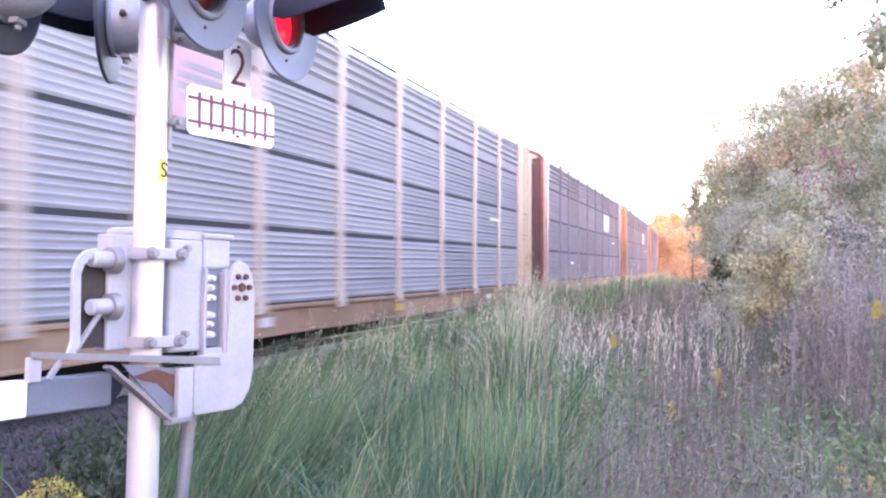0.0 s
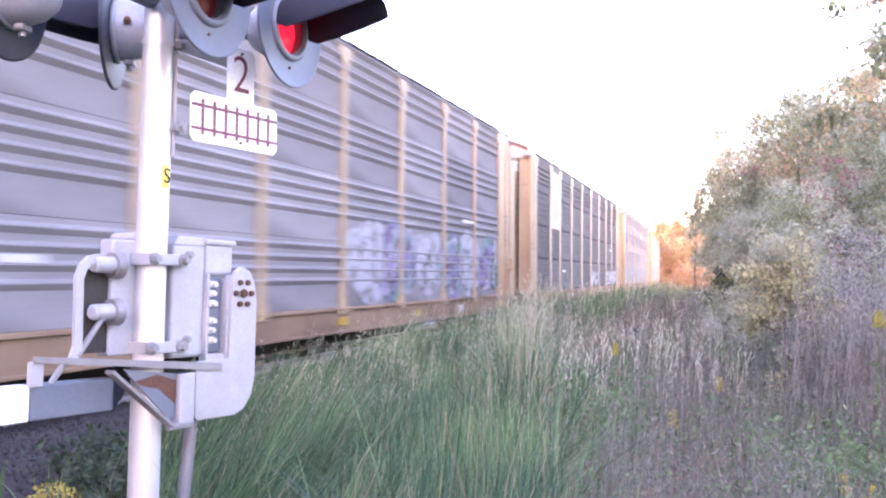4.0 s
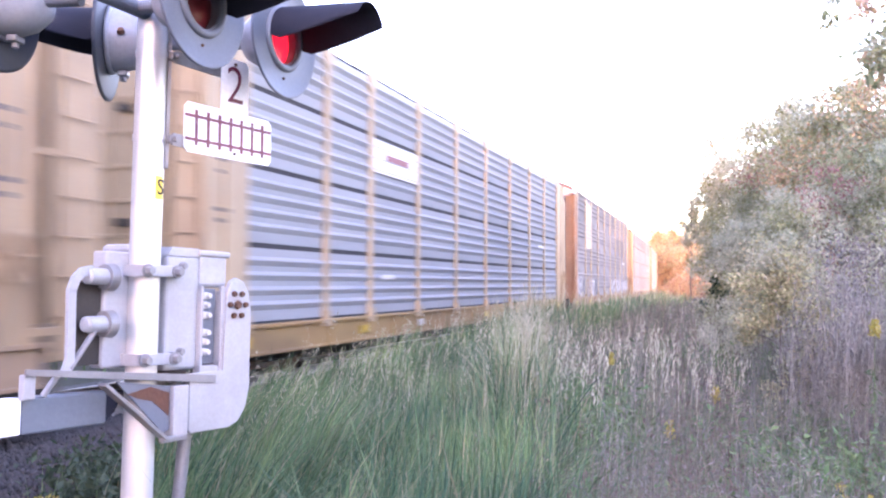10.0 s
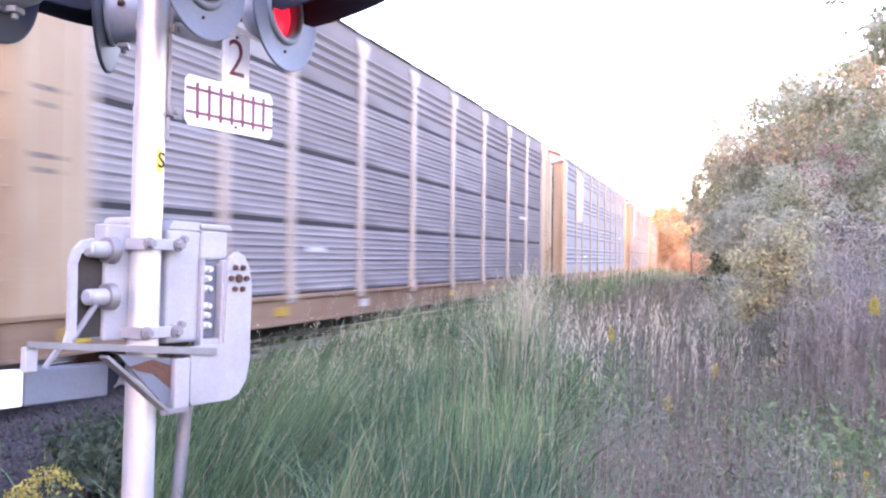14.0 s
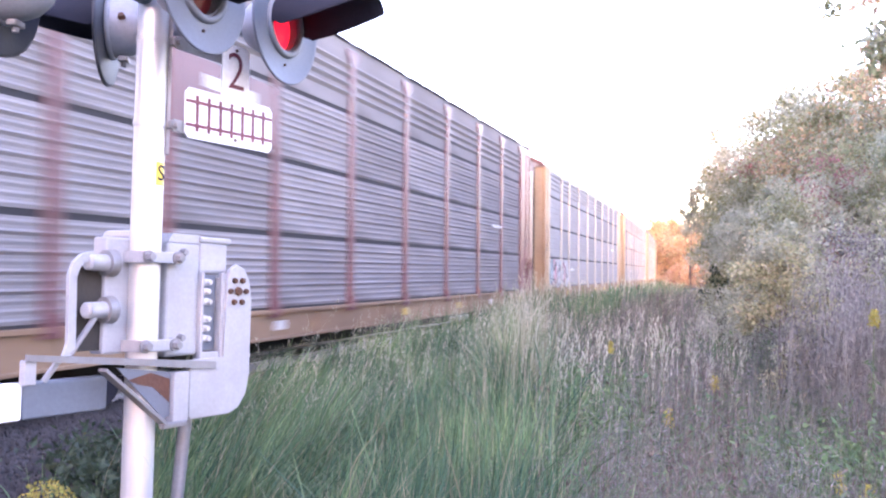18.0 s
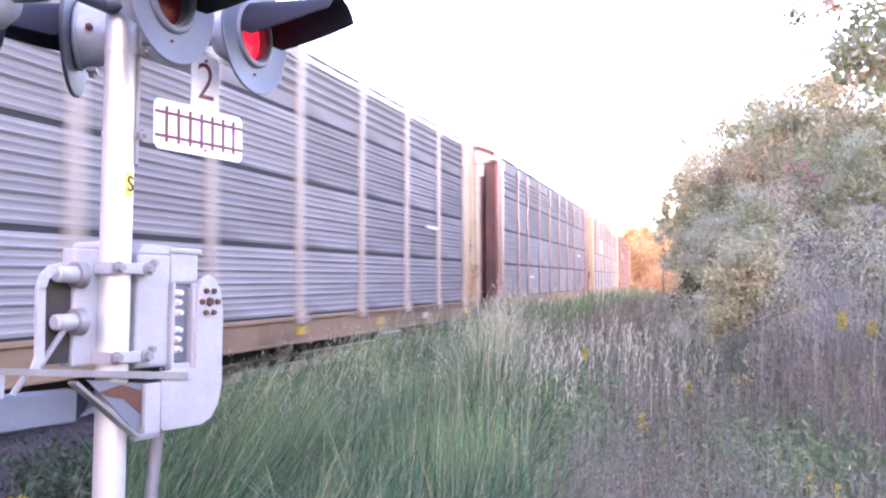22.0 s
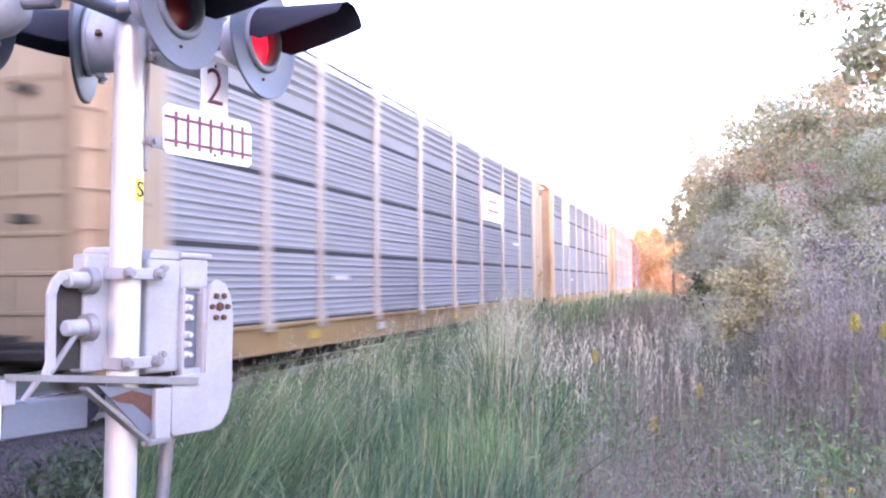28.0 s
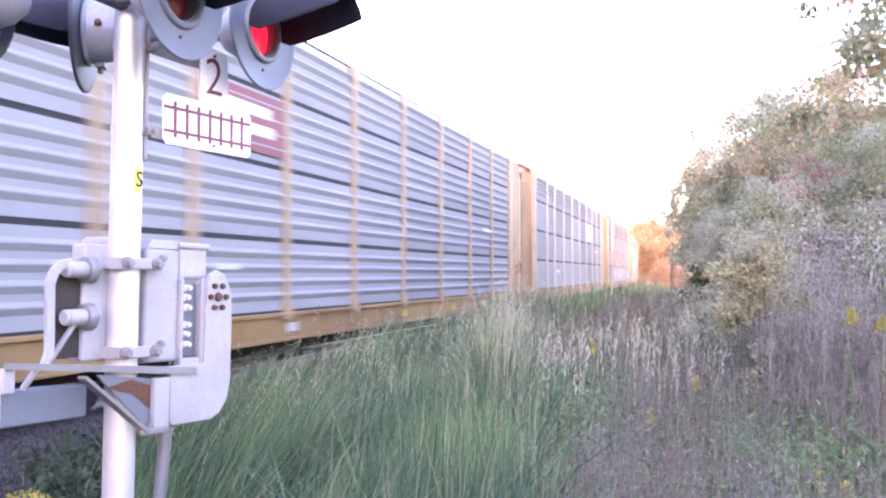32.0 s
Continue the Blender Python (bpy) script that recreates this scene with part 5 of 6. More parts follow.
def brake_wheel(bm):
    m = Matrix.Translation((SIDE + .13, HALF + .78, 1.80)) @ Matrix.Rotation(radians(90), 4, "Y")
    turned(bm, [(.235, -.018), (.27, -.018), (.27, .018), (.235, .018), (.235, -.018)], m, 20)
    tube(bm, (SIDE + .02, HALF + .78, 1.80), (SIDE + .15, HALF + .78, 1.80), .05, .04, 10)
    for i in range(5):
        a = 1.2566 * i
        tube(bm, (SIDE + .13, HALF + .78, 1.80), (SIDE + .13, HALF + .78 + .245 * math.cos(a), 1.80 + .245 * math.sin(a)), .016, seg=6)


def brake_brace(bm):
    a, b = Vector((SIDE + .035, HALF + .72, 1.66)), Vector((SIDE + .035, HALF + .42, .86))
    m = Matrix.Translation((a + b) / 2) @ (b - a).to_track_quat("Z", "Y").to_matrix().to_4x4()
    box(bm, (-.05, -.015, -.44), (.05, .015, .44), m)


def end_step(bm, s):
    """The stirrup step and dark bolster under the car's corner."""
    y = s * (HALF + 1.05)
    box(bm, (SIDE - .30, y - .42, .20), (SIDE - .04, y + .42, .70), bevel=.03)
    for d in (-.2, .2):
        box(bm, (SIDE - .03, y + d - .02, .12), (SIDE + .01, y + d + .02, .50))
    box(bm, (SIDE - .05, y - .22, .10), (SIDE + .02, y + .22, .14))


def end_frame(bm, s, x):
    """The slanting corner post between the side plate and the end door, with its grab irons."""
    o = [(SIDE - .01, HALF + 1.02), (SIDE - .33, HALF + 1.27), (SIDE - .36, HALF + 1.20), (SIDE - .07, HALF + .97)]
    prism(bm, [(x * p, s * q) for p, q in o], BOTTOM - .24, TOP - .15)
    bmesh.ops.recalc_face_normals(bm, faces=bm.faces)
    for i in range(9 if x > 0 else 0):
        z = BOTTOM + .35 + i * .47
        tube(bm, (SIDE - .02, s * (HALF + 1.09), z), (SIDE - .27, s * (HALF + 1.30), z), .013, seg=6)


def end_door(bm, s, lo, hi):
    """A door leaf with pressed ribs, in one piece."""
    y = s * (HALF + 1.0)
    prof = [(y, TOP - .62), (y, BOTTOM - .05), (y + s * .06, BOTTOM - .05)]
    for i in range(8):
        z = BOTTOM + .3 + i * .48
        prof += [(y + s * .06, z - .03), (y + s * .085, z - .02), (y + s * .085, z + .02), (y + s * .06, z + .03)]
    prof.append((y + s * .06, TOP - .62))
    prism(bm, prof, lo, hi, Matrix(((0, 0, 1, 0), (1, 0, 0, 0), (0, 1, 0, 0), (0, 0, 0, 1))))
    bmesh.ops.recalc_face_normals(bm, faces=bm.faces)


def door_bar(bm, s, xx):
    y = s * (HALF + 1.0)
    a2, b2 = sorted((y + s * .05, y + s * .12))
    box(bm, (xx - .05, a2, BOTTOM + .1), (xx + .05, b2, TOP - .3), bevel=.01)


def roof_mesh(bm, up=0.0):
    """A shallow arched roof with cross ribs."""
    n = 12
    ys = np.linspace(-HALF - 1.25, HALF + 1.25, 53)
    prev = None
    for j, y in enumerate(ys):
        lift = .022 if j % 2 else 0
        row = []
        for i in range(n + 1):
            f = -1 + 2 * i / n
            row.append(bm.verts.new((f * (SIDE - .02), y, TOP - .10 + up + .34 * (1 - abs(f) ** 2.4) + lift)))
        inner = SIDE - (.07 if up else .02)
        lo, hi = TOP - .22, TOP - .12 + up
        row = [bm.verts.new((-inner, y, lo)), bm.verts.new((-inner, y, hi))] + row + [bm.verts.new((inner, y, hi)), bm.verts.new((inner, y, lo))]
        if prev:
            for i in range(len(row) - 1):
                bm.faces.new((prev[i], prev[i + 1], row[i + 1], row[i]))
        else:
            bm.faces.new(row)
        prev = row
    bm.faces.new(prev[::-1])


def sill_mesh(bm):
    L = HALF + 1.25
    box(bm, (SIDE - .06, -L, .49), (SIDE - .02, L, .92))
    box(bm, (SIDE - .12, -L, .86), (SIDE + .03, L, .915), bevel=.008)
    box(bm, (SIDE - .12, -L, .45), (SIDE + .02, L, .495), bevel=.008)
    for i in range(9):
        y = -L + 1.2 + i * (2 * L - 2.4) / 8
        box(bm, (SIDE - .02, y - .02, .495), (SIDE + .012, y + .02, .86))


def bogie(car, y, sgn):
    b = new("bogie")
    b.parent = car
    b.location = (0, y, 0)

    def frames(bm):
        for x in (-1.0, 1.0):
            outline = [(-1.15, .40), (-1.05, .56), (-.55, .60), (-.30, .72), (.30, .72), (.55, .60), (1.05, .56), (1.15, .40), (.85, .36), (.45, .26), (-.45, .26), (-.85, .36)]
            prism(bm, outline, x - .06, x + .06, Matrix(((0, 0, 1, 0), (1, 0, 0, 0), (0, 1, 0, 0), (0, 0, 0, 1))))
        box(bm, (-1.1, -.2, .45), (1.1, .2, .78), bevel=.03)
        for x in (-1.08, 1.08):
            for k in (-.16, 0, .16):
                tube(bm, (x, k, .3), (x, k, .48), .06, seg=10)
    shared("bogie_frame", "bogie_frame", frames, M["black"], b, label="black cast bogie frame with springs")

    def axle(bm):
        tube(bm, (-1.1, 0, .38), (1.1, 0, .38), .075, seg=12)

    def wheel(bm):
        m = Matrix.Rotation(radians(90), 4, "Y")
        turned(bm, [(.02, .06), (.12, .07), (.16, .03), (.33, .03), (.35, .065), (.415, .065), (.38, .065), (.385, -.045), (.41, -.07), (.33, -.07), (.3, -.02), (.16, -.02), (.12, -.07), (.02, -.07)], m, 24)
    for k in (-.85, .85):
        shared("axle", "axle", axle, M["black"], b, Matrix.Translation((0, k, 0)))
        for x in (-.76, .76):
            shared("wheel", "wheel", wheel, M["rustplate"], b, Matrix.Translation((x, k, .38)) @ Matrix.Rotation(0 if x > 0 else math.pi, 4, "Z"), "rusty steel wheel")


def autorack(key, tall=False):
    """One covered car carrier. key: its panels, ribs, posts, ends and sill."""
    panel_m, style, post_m, end_m, sill_m = key
    car = thing("autorack_car", "", "rail car", "cars of the passing train")
    # near-black box inside: the car's inner shade, painted, shows between the panels
    def shade_core(bm):
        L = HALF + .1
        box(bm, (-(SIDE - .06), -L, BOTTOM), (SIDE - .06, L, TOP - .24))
    shared("shade_core", "inner_lining", shade_core, M["slot"], car, label="near-black box standing for the shaded inside behind the slots")

    def deck(bm):
        L = HALF + 1.35
        box(bm, (-1.35, -L, .62), (1.35, L, .88), bevel=.02)
        box(bm, (-.3, -L - .1, .5), (.3, L + .1, .95), bevel=.02)
        box(bm, (-.45, -7.6, .10), (.45, 7.6, .60), bevel=.02)
    shared("deck", "underframe", deck, M["black"], car)
    h = (TOP - BOTTOM) / 4
    slot = .004 if style == "grouped" else .04
    for i in range(9):
        y0, y1 = POSTS[i] + .0, POSTS[i + 1]
        w = round(y1 - y0, 2)
        for r in range(4):
            row_style = "top" if r == 3 and style == "slotted" else style
            more = .15 if r == 3 and tall else 0.0

            def sheet(bm, w=w, row_style=row_style, more=more):
                ribbed(bm, -w / 2 + .05, w / 2 - .05, slot, h - slot + more, row_style, 0)
            shared(("panel", row_style, w, panel_m, more), "side_panel", sheet, M[panel_m], car, Matrix.Translation((SIDE - .05, (y0 + y1) / 2, BOTTOM + r * h)))

        # solid near-black bar painted as the shade of the eave slot
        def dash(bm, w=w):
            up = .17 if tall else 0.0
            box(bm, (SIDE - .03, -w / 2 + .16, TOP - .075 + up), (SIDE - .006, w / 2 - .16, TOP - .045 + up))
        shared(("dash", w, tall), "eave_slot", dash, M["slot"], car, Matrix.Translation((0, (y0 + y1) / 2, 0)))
    for i, (a, b, z) in enumerate(((HALF - 3.5, HALF - 2.4, 2.84), (-HALF + 5.2, -HALF + 5.9, 1.62))):
        def stencil(bm, a=a, b=b, z=z):
            box(bm, (SIDE - .02, a, z), (SIDE - .004, b, z + .085))
        shared(("stencil", i), "stencil_patch", stencil, M["white"], car, label="small white stencilled patch")
    for y in POSTS:
        shared(("post", post_m), "side_post", post_mesh, M[post_m], car, Matrix.Translation((0, y, 0)))

    def far_wall(bm):
        for i in range(9):
            for r in range(4):
                ribbed(bm, POSTS[i] + .05, POSTS[i + 1] - .05, BOTTOM + r * h + slot, BOTTOM + (r + 1) * h - slot, style, SIDE - .05)
        bmesh.ops.rotate(bm, verts=bm.verts, cent=(0, 0, 0), matrix=Matrix.Rotation(math.pi, 3, "Z"))
    shared(("far", style, panel_m), "opposite_side_wall", far_wall, M[panel_m], car)

    def far_posts(bm):
        for y in POSTS:
            box(bm, (-SIDE - .045, -y - .1, BOTTOM - .02), (-SIDE + .05, -y + .1, TOP - .02))
    shared(("farposts", post_m), "opposite_posts", far_posts, M[post_m], car)
    shared(("roof", tall), "roof", lambda bm: roof_mesh(bm, .2 if tall else 0.0), M["roof"], car, label="arched galvanised roof")
    for sd in (0, math.pi):
        shared(("sill", sill_m), "side_sill", sill_mesh, M[sill_m], car, Matrix.Rotation(sd, 4, "Z"))
    for s in (-1, 1):
        for sd in (0, math.pi):
            ss = s if sd == 0 else -s
            shared(("endside", ss, end_m), "end_side_plate", lambda bm, q=ss: end_side(bm, q), M[end_m], car, Matrix.Rotation(sd, 4, "Z"))
        for i in range(9 if s > 0 else 0):
            shared(("platerung", end_m), "ladder_rung", lambda bm, q=s: plate_rung(bm, q), M[end_m], car, Matrix.Translation((0, 0, BOTTOM + .25 + i * .43)))
        for side in (-1, 1) if s > 0 else ():
            shared(("ladderplate", side, end_m), "ladder_plate", lambda bm, q=s, e=side: ladder_plate(bm, q, e), M[end_m], car, label="upright plate with ladder rungs at the car's corner")
        if s > 0:
            shared(("brakewheel", end_m), "brake_wheel", brake_wheel, M[end_m], car, label="spoked hand brake wheel")
            shared(("brakebrace", end_m), "brake_brace", brake_brace, M[end_m], car)
        shared(("endstep", s), "corner_step", lambda bm, q=s: end_step(bm, q), M["black"], car, label="dark stirrup step under the corner")
        # on oxide-red cars the corner post's colour carries the groove's shade
        for side in (-1, 1):
            shared(("endframe", s, side, end_m), "end_post", lambda bm, q=s, e=side: end_frame(bm, q, e), M["endpost" if end_m == "brown" else end_m], car)
        for lo, hi in ((-1.06, -.02), (.02, 1.06)):
            shared(("enddoor", s, lo, end_m), "end_door", lambda bm, q=s, l=lo, h=hi: end_door(bm, q, l, h), M[end_m], car, label="folding end door with ribs")
            xx = lo + .12 if lo < -.5 else hi - .12
            shared(("doorbar", s, lo, end_m), "door_bar", lambda bm, q=s, x=xx: door_bar(bm, q, x), M[end_m], car)

        def strip_mesh(bm, q=s):
            y = q * (HALF + 1.06)
            a, b = sorted((y, y + q * .10))
            box(bm, (.54, a, BOTTOM), (.84, b, TOP - .60), bevel=.012)
            a, b = sorted((y + q * .09, y + q * .15))
            for i in range(9):
                z = BOTTOM + .35 + i * .47
                box(bm, (.56, a, z - .012), (.82, b, z + .012))
        if s > 0:
            shared(("doorstrip", s, end_m), "door_edge", strip_mesh, M[end_m], car, label="door edge with grab irons")

        def roof_hood(bm, q=s, up=.2 if tall else 0.0):
            n, top, low = 14, [], []
            for i in range(n + 1):
                f = -1 + 2 * i / n
                z = TOP - .085 + up + .34 * (1 - abs(f) ** 2.4)
                top.append((f * (SIDE - .01), z + .03))
                low.append((f * (SIDE - .06), z - .11))
            a, b = sorted((-q * (HALF + 1.24), -q * (HALF + 1.33)))
            prism(bm, low + top[::-1], a, b, pose(0, 0, 0, 90, 0, 0))
            bmesh.ops.recalc_face_normals(bm, faces=bm.faces)
        shared(("hoodbar", s, tall), "roof_end_fascia", roof_hood, M["endpost"], car, label="arched fascia at the roof end")

        def corner_cap(bm, q=s):
            y = q * (HALF + 1.25)
            a, b = sorted((y - q * .3, y + q * .06))
            box(bm, (SIDE - .2, a, TOP - .2), (SIDE + .03, b, TOP - .12), bevel=.01)
        shared(("cornercap", s), "corner_cap", corner_cap, M["endpost"], car)

        # added white panel in place of the sky showing over the doors
        def sky_panel(bm, q=s):
            y = q * (HALF + 1.1)
            a, b = sorted((y, y + q * .03))
            box(bm, (-1.1, a, TOP - .64), (1.1, b, TOP - .17))
        shared(("sky_panel", s), "end_header", sky_panel, M["white"], car, label="white panel standing for the bright sky above the end doors")

        def coupler(bm, q=s):
            y = q * (HALF + 1.25)
            a, b = sorted((y, y + q * 1.29))
            box(bm, (-.13, a, .72), (.13, b, .98), bevel=.03)
            a, b = sorted((y + q * .95, y + q * 1.29))
            box(bm, (-.2, a, .66), (.2, b, 1.02), bevel=.04)
            a, b = sorted((y, y + q * .3))
            box(bm, (-1.3, a, .68), (1.3, b, .8), bevel=.02)
        shared(("coupler", s), "coupler", coupler, M["black"], car)
        bogie(car, s * 9.9, s)
        for x, z in ((.28, 2.36), (.28, 3.95)):
            def latch(bm, q=s):
                y = q * (HALF + 1.06)
                a, b = sorted((y, y + q * .09))
                box(bm, (-.12, a, -.05), (.12, b, .06), bevel=.012)
            shared(("latch", s), "door_latch", latch, M["black"], car, Matrix.Translation((x, 0, z)), "dark door latch")
        for j, (z, w) in enumerate(((3.25, .34), (3.08, .24), (2.55, .4), (2.40, .3))):
            def line(bm, q=s, w=w):
                y = q * (HALF + .62)
                box(bm, (SIDE + .018, y - w / 2, -.028), (SIDE + .023, y + w / 2, .028))
            shared(("line", s, w), "lettering", line, M["ink" if post_m != "brown" else "white"], car, Matrix.Translation((0, 0, z)))

        def marker(bm, q=s):
            box(bm, (SIDE + .0, q * (HALF + .1) - .24, .58), (SIDE + .014, q * (HALF + .1) + .24, .76))
        shared(("marker", s), "reflector", marker, M["decal"], car, label="yellow reflector plate")
    for j, y in enumerate((-7.4, -4.2, 1.3, 5.1, 8.2)):
        def mark(bm):
            box(bm, (SIDE - .02, -.16, .60), (SIDE + .008, .16, .74))
        shared(("sillmark", j % 3 == 1), "sill_mark", mark, M["white" if j % 3 == 1 else "decal"], car, Matrix.Translation((0, y, 0)), "reflector patch on the sill")
    return car


def placard(car, panel, row0, row1, material, name, label, inset=0.12):
    """A flat plate over one bay of the near side, from panel row row0 to row1."""
    h = (TOP - BOTTOM) / 4
    y0, y1 = POSTS[panel] + inset, POSTS[panel + 1] - inset
    bm = bmesh.new()
    box(bm, (SIDE - .02, y0, BOTTOM + row0 * h + .04), (SIDE - .008, y1, BOTTOM + row1 * h - .04))
    return part(name, bm, M[material], car, label)


def bars(parent, y0, y1, z0, z1, n, material, rng, name="lettering", thick=.3):
    bm = bmesh.new()
    for i in range(n):
        z = z1 - (i + .5) * (z1 - z0) / n
        hgt = (z1 - z0) / n * thick
        w = (y1 - y0) * rng.uniform(.6, 1)
        c = (y0 + y1) / 2
        box(bm, (SIDE - .008, c - w / 2, z - hgt), (SIDE - .003, c + w / 2, z + hgt))
    return part(name, bm, M[material], parent, "illegible lettering as plain bars")


def graffiti(car, y0, y1, z0, z1, mats, rng, letters_n=5):
    """Sprayed bubble shapes with looping strokes over them, in no readable form."""
    swap = Matrix(((0, 0, 1, 0), (1, 0, 0, 0), (0, 1, 0, 0), (0, 0, 0, 1)))
    step = (y1 - y0) / letters_n
    for i in range(letters_n):
        cy, cz = y0 + step * (i + .5), (z0 + z1) / 2 + rng.uniform(-.06, .06)
        w, hh = step * .56, (z1 - z0) / 2 * rng.uniform(.8, 1.05)
        out = []
        ph = rng.uniform(0, 6.28)
        for j in range(18):
            a = 6.2832 * j / 18
            r = 1 + .16 * math.sin(3 * a + ph) + rng.uniform(-.07, .07)
            sq = max(abs(math.cos(a)), abs(math.sin(a))) ** -.5
            out.append((cy + w * r * sq * math.cos(a), cz + hh * min(r * sq, 1.15) * math.sin(a)))
        bm = bmesh.new()
        depth = SIDE - .013 + .0012 * (i % 2)
        prism(bm, out, depth - .004, depth, swap)
        bmesh.ops.recalc_face_normals(bm, faces=bm.faces)
        part("graffiti_patch", bm, M[mats[i % len(mats)]], car, "sprayed graffiti patch on the lower side")
        bm = bmesh.new()
        k1, k2, th = rng.uniform(.8, 1.8), rng.uniform(1, 2.4), rng.uniform(.025, .05)
        pts = [Vector((0, cy + w * .8 * math.cos(ph + 5 * j / 27 * k1), cz + hh * .85 * math.sin(ph + 5 * j / 27 * k2))) for j in range(28)]
        rows = []
        for j, p in enumerate(pts):
            d = pts[min(j + 1, 27)] - pts[max(j - 1, 0)]
            q = Vector((0, -d.z, d.y)).normalized() * th
            xx = SIDE - .0105
            rows.append([bm.verts.new((xx, (p - q).y, (p - q).z)), bm.verts.new((xx, (p + q).y, (p + q).z)),
                         bm.verts.new((xx - .002, (p + q).y, (p + q).z)), bm.verts.new((xx - .002, (p - q).y, (p - q).z))])
        for a, b in zip(rows, rows[1:]):
            for e in range(4):
                bm.faces.new((a[e], a[(e + 1) % 4], b[(e + 1) % 4], b[e]))
        bmesh.ops.recalc_face_normals(bm, faces=bm.faces)
        part("graffiti_stroke", bm, M["mid" if mats[i % len(mats)] == "chalk" else "chalk"], car, "looping sprayed stroke")


# each car: panels, ribs, posts, ends, sill, label
KINDS = {
    "clean": ("galv", "slotted", "pale", "tan", "rust", "clean galvanised car carrier with cream posts and slotted panels"),
    "yellow": ("galv", "slotted", "pale", "yellow", "sillyellow", "galvanised car carrier with yellow ends and yellow sill"),
    "tan": ("galv", "slotted", "pale", "tan", "sillyellow", "galvanised car carrier with tan ends, cream posts and yellow sill"),
    "groupbright": ("bright", "grouped", "tan", "tan", "rust", "bright ribbed steel car carrier with tan posts"),
    "groupcream": ("mid", "grouped", "pale", "tan", "rust", "ribbed steel car carrier with cream posts"),
    "groupgrey": ("grime", "grouped", "tan", "yellow", "rust", "grimy ribbed car carrier with tan posts"),
    "grouporange": ("grime", "grouped", "tan", "orange", "rust", "grimy ribbed car carrier with orange-brown ends"),
    "groupred": ("grime", "grouped", "brown", "brown", "rust", "grimy ribbed car carrier with oxide-red posts and ends"),
    "bold": ("bright", "bold", "tan", "tan", "sillyellow", "bluish car carrier with bold ribs and tan posts"),
    "dark": ("soot", "slotted", "pale", "tan", "rust", "sooty dark car carrier with cream posts"),
    "grey": ("grime", "slotted", "pale", "tan", "rust", "grimy grey car carrier with cream posts and slotted panels"),
    "greyyellow": ("grime", "slotted", "pale", "yellow", "rust", "grimy grey car carrier with yellow ends"),
    "mid": ("mid", "slotted", "pale", "yellow", "rust", "dull grey car carrier with cream posts and yellow ends"),
    "midcream": ("grime", "slotted", "pale", "cream", "rust", "dull grey car carrier with cream posts and ends"),
    "red": ("grime", "slotted", "brown", "brown", "rust", "grimy grey car carrier with oxide-red posts and ends"),
    "orangegalv": ("mauve", "slotted", "mauve", "orange", "rust", "dull grey car carrier with orange-brown ends"),
    "redgalv": ("mauve", "slotted", "mauve", "brown", "rust", "galvanised car carrier with oxide-red ends"),
}
ORDER = ["redgalv", "redgalv", "orangegalv", "redgalv",                                                     # ahead of the first
         "clean", "groupbright", "dark", "groupgrey", "yellow", "mid", "grouporange", "bold",        # 0 to 7
         "greyyellow", "groupbright", "grey", "clean", "mid", "red", "midcream", "red",             # 8 to 15
         "greyyellow", "groupred", "groupcream", "yellow", "tan", "grey", "clean", "bold",    # 16 to 23
         "mid", "clean"]
SHIFT = {-1: -.3, 4: .6, 13: .2, 16: -.1, 19: -.4, 22: -.3}
TALL = {1, 2, 3, 6, 8, 9, 10, 13, 14, 15, 17, 18, 21}      # cars with the higher roof
FIRST = 4      # cars ahead of the one that is passing at the start
cars = []


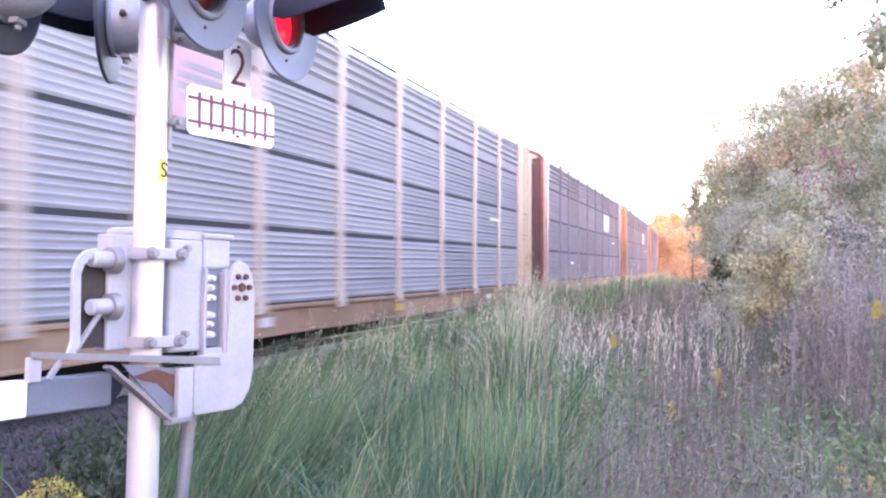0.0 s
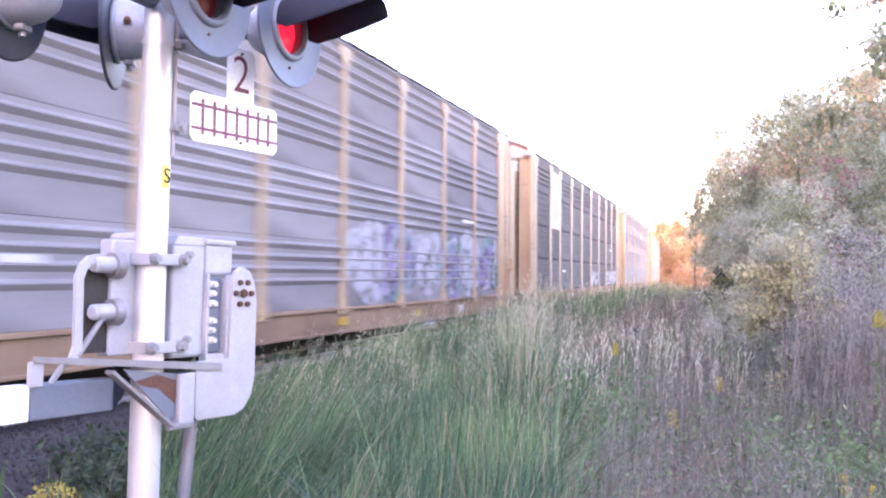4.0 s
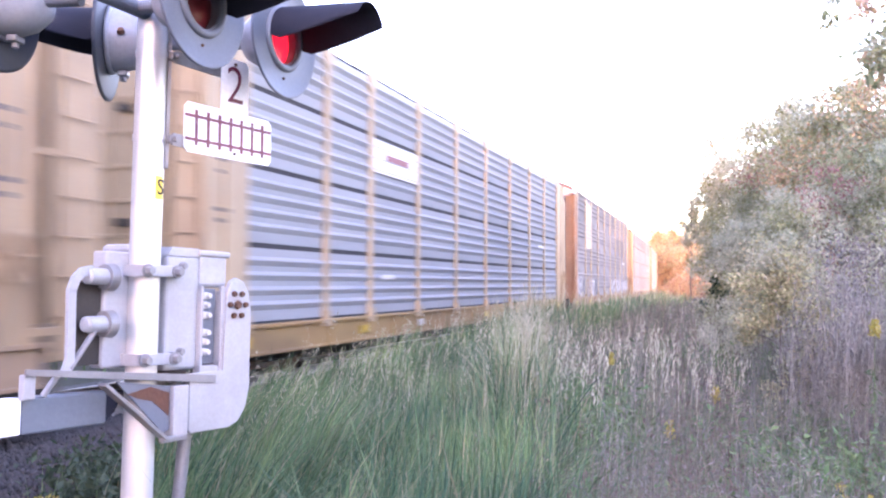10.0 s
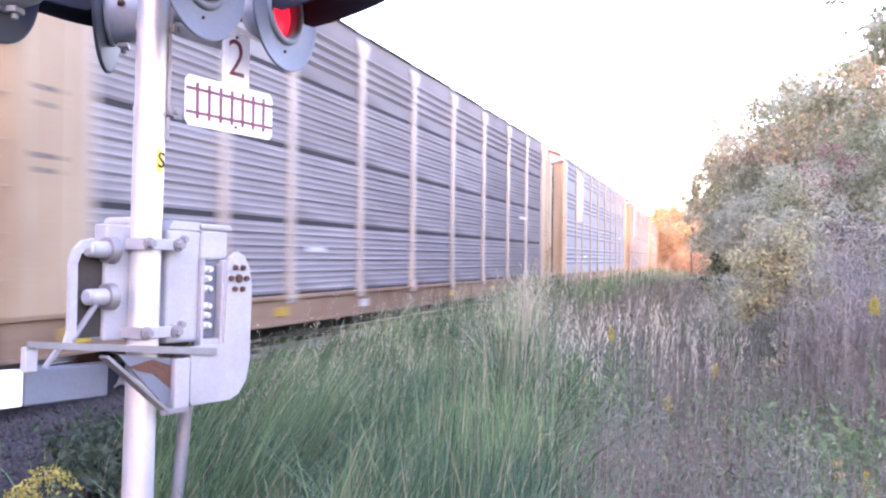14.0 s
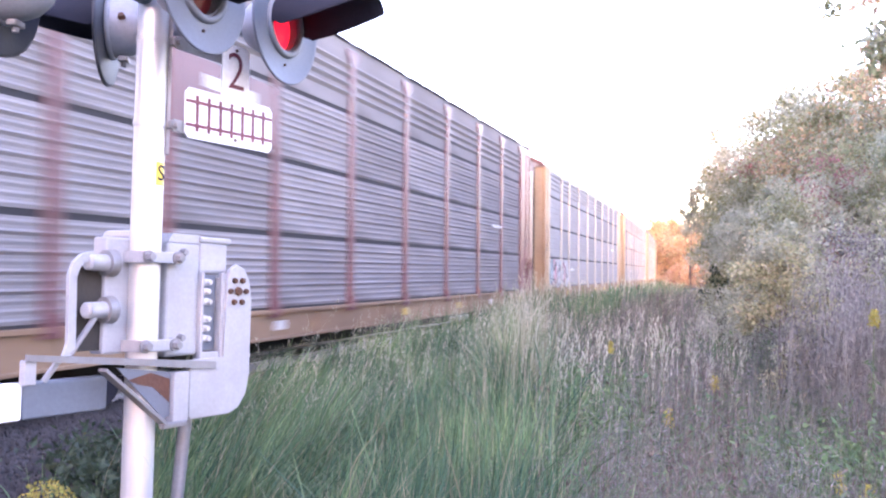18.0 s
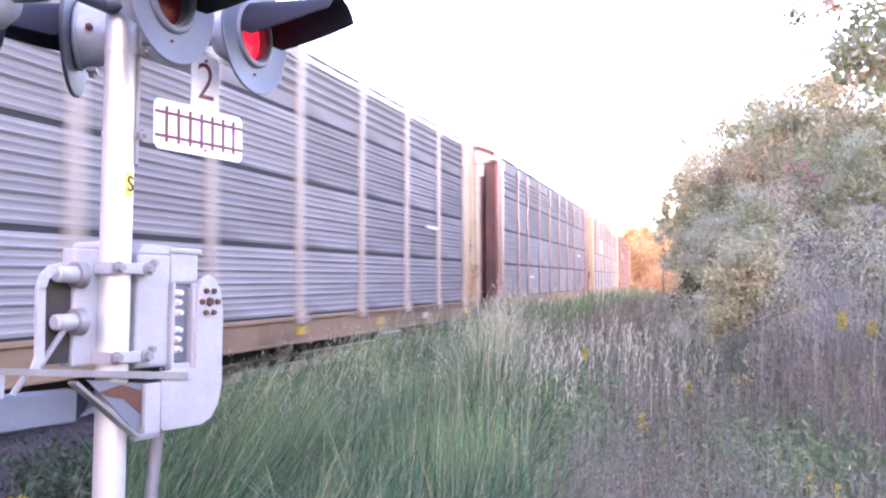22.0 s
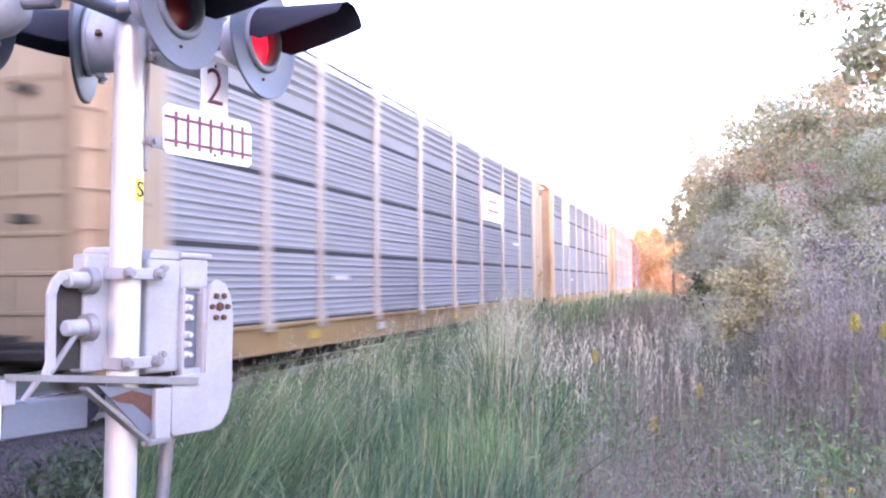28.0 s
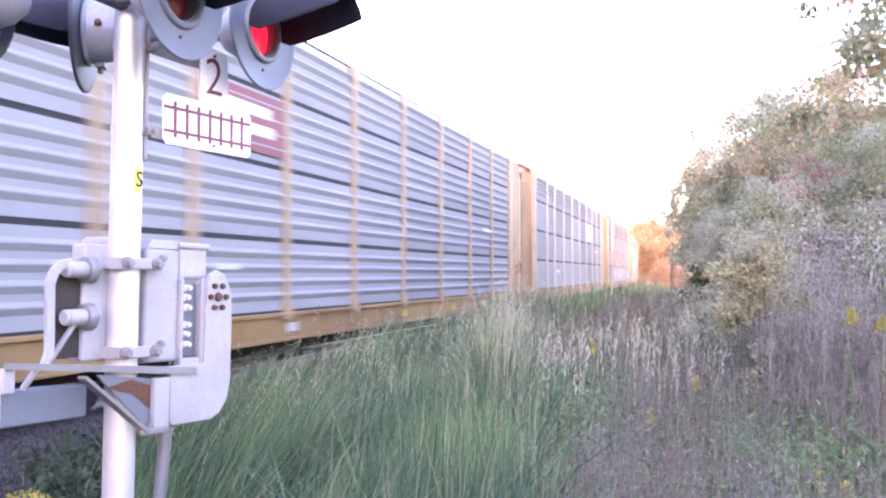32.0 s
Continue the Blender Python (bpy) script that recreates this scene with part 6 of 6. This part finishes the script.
def dress(car, k, rng):
    """Placards and spray paint that single cars carry."""
    def tall(mk, label, ink="pinkplate"):
        p = placard(car, 1, 1.95, 3.85, mk, "placard", label, .08)
        h = (TOP - BOTTOM) / 4
        y0, y1 = POSTS[1] + .45, POSTS[2] - .45
        bars(car, y0, y1, BOTTOM + 3.2 * h, BOTTOM + 3.6 * h, 2, ink, rng)
        bm = bmesh.new()
        prism(bm, rounded(y0 - .1, BOTTOM + 2.25 * h, y1 + .1, BOTTOM + 3.05 * h, .35), SIDE - .008, SIDE - .003,
              Matrix(((0, 0, 1, 0), (1, 0, 0, 0), (0, 1, 0, 0), (0, 0, 0, 1))))
        part("emblem_patch", bm, M[ink], car, "faded round emblem")

    def small(mk, label, panel=2, ink="white", r0=2.1, r1=2.95, n=2, thick=.3):
        placard(car, panel, r0, r1, mk, "placard", label, .12)
        h = (TOP - BOTTOM) / 4
        bars(car, POSTS[panel] + .5, POSTS[panel + 1] - .4, BOTTOM + (r0 + .2) * h, BOTTOM + (r1 - .15) * h, n, ink, rng, thick=thick)

    def spray(p0, p1, mats, z1=2.05, z0=1.0, n=5):
        graffiti(car, POSTS[p0] + .2, POSTS[p1] - .2, z0, z1, mats, rng, n)
    if k in (2, 21):
        tall("creamplate", "tall cream placard with a faded round emblem")
    if k in (4, 19):
        tall("tan", "tall tan placard with faded lettering", "creamplate")
    if k in (6,):
        tall("creamplate", "tall faded pink placard")
    if k == 8:
        tall("tan", "tall tan placard with faded pale lettering", "creamplate")
    if k == 16:
        tall("white", "tall white placard with faded lettering", "galv")
    if k in (9,):
        tall("creamplate", "tall blank tan placard", "creamplate")
    if k == 0:
        small("pinkplate", "faded pink placard over the ribs", 2, "galv", n=4)
    if k in (-1, -2):
        small("pinkplate", "faded pink placard over the ribs", 6, "white")
    if k in (7,):
        small("white", "white placard with a red stripe", 2, "redplate", 2.35, 2.97, 1, .2)
    if k == 11:
        small("creamplate", "cream placard over the ribs", 2, "galv", n=3)
    if k == 13:
        small("brown", "dark red placard with white lettering", 2, "white", n=2)
    if k == 14:
        small("pale", "cream placard with dark lettering", 2, "ink", n=3)
    if k == 17:
        small("redplate", "dark red placard with white lettering", 8, "white", 2.1, 3.0)
        small("grime", "patch with white lettering", 3, "white", 2.2, 2.8)
    if k in (20, 22):
        small("white", "white placard with two thin red stripes", 6, "redplate", 2.1, 2.95, 2, .12)
    if k == 23:
        small("redplate", "dark red placard with white lettering", 2, "white")
    if k == 2:
        spray(5, 6, ["chalk"], 1.7, 1.0, 3)
        spray(7, 9, ["chalk"], 1.75, 1.0, 5)
    if k == 3:
        spray(0, 2, ["chalk"], 2.1)
        spray(5, 9, ["chalk", "purple"], 2.6, .95, 6)
    if k == 4:
        spray(2, 6, ["chalk"], 1.95, .95, 8)
        spray(2, 3, ["teal"], 1.8)
    if k == 6:
        spray(0, 3, ["chalk", "ink", "rust"], 1.9)
        spray(5, 9, ["chalk"], 1.8, 1.0, 7)
    if k == 12:
        spray(0, 2, ["teal", "pinkspray", "chalk"], 2.0, .95, 6)
    if k == 17:
        spray(3, 6, ["chalk"], 2.1, .95, 6)
    if k == 18:
        spray(0, 1, ["chalk"], 1.8, 1.0, 3)
        spray(4, 5, ["chalk"], 2.1, .95, 4)
        spray(6, 9, ["chalk"], 2.2, .95, 5)
    if k == 21:
        spray(2, 6, ["teal", "chalk"], 1.95, .95, 9)
        spray(6, 9, ["chalk", "teal"], 2.0, .95, 6)


def build_train():
    rng = np.random.default_rng(3)
    for i, c in enumerate(ORDER):
        car = autorack(KINDS[c][:5], i - FIRST in TALL)
        car["label"] = KINDS[c][5]
        dress(car, i - FIRST, rng)
        cars.append((car, i - FIRST))


def travel(t):
    """Metres that the train has gone."""
    return 20.80 * t - 0.0050 * t * t


S0 = 4.13 + HALF      # middle of car 0 at the start


def motions():
    for car, k in cars:
        rows = []
        for i in range(33):
            rows.append((float(i), on_track(S0 - PITCH * k + SHIFT.get(k, 0) + travel(i))))
        walk(car, rows)


build_ground()
build_track()
build_grass()
build_trees()
build_mast()
build_train()
motions()
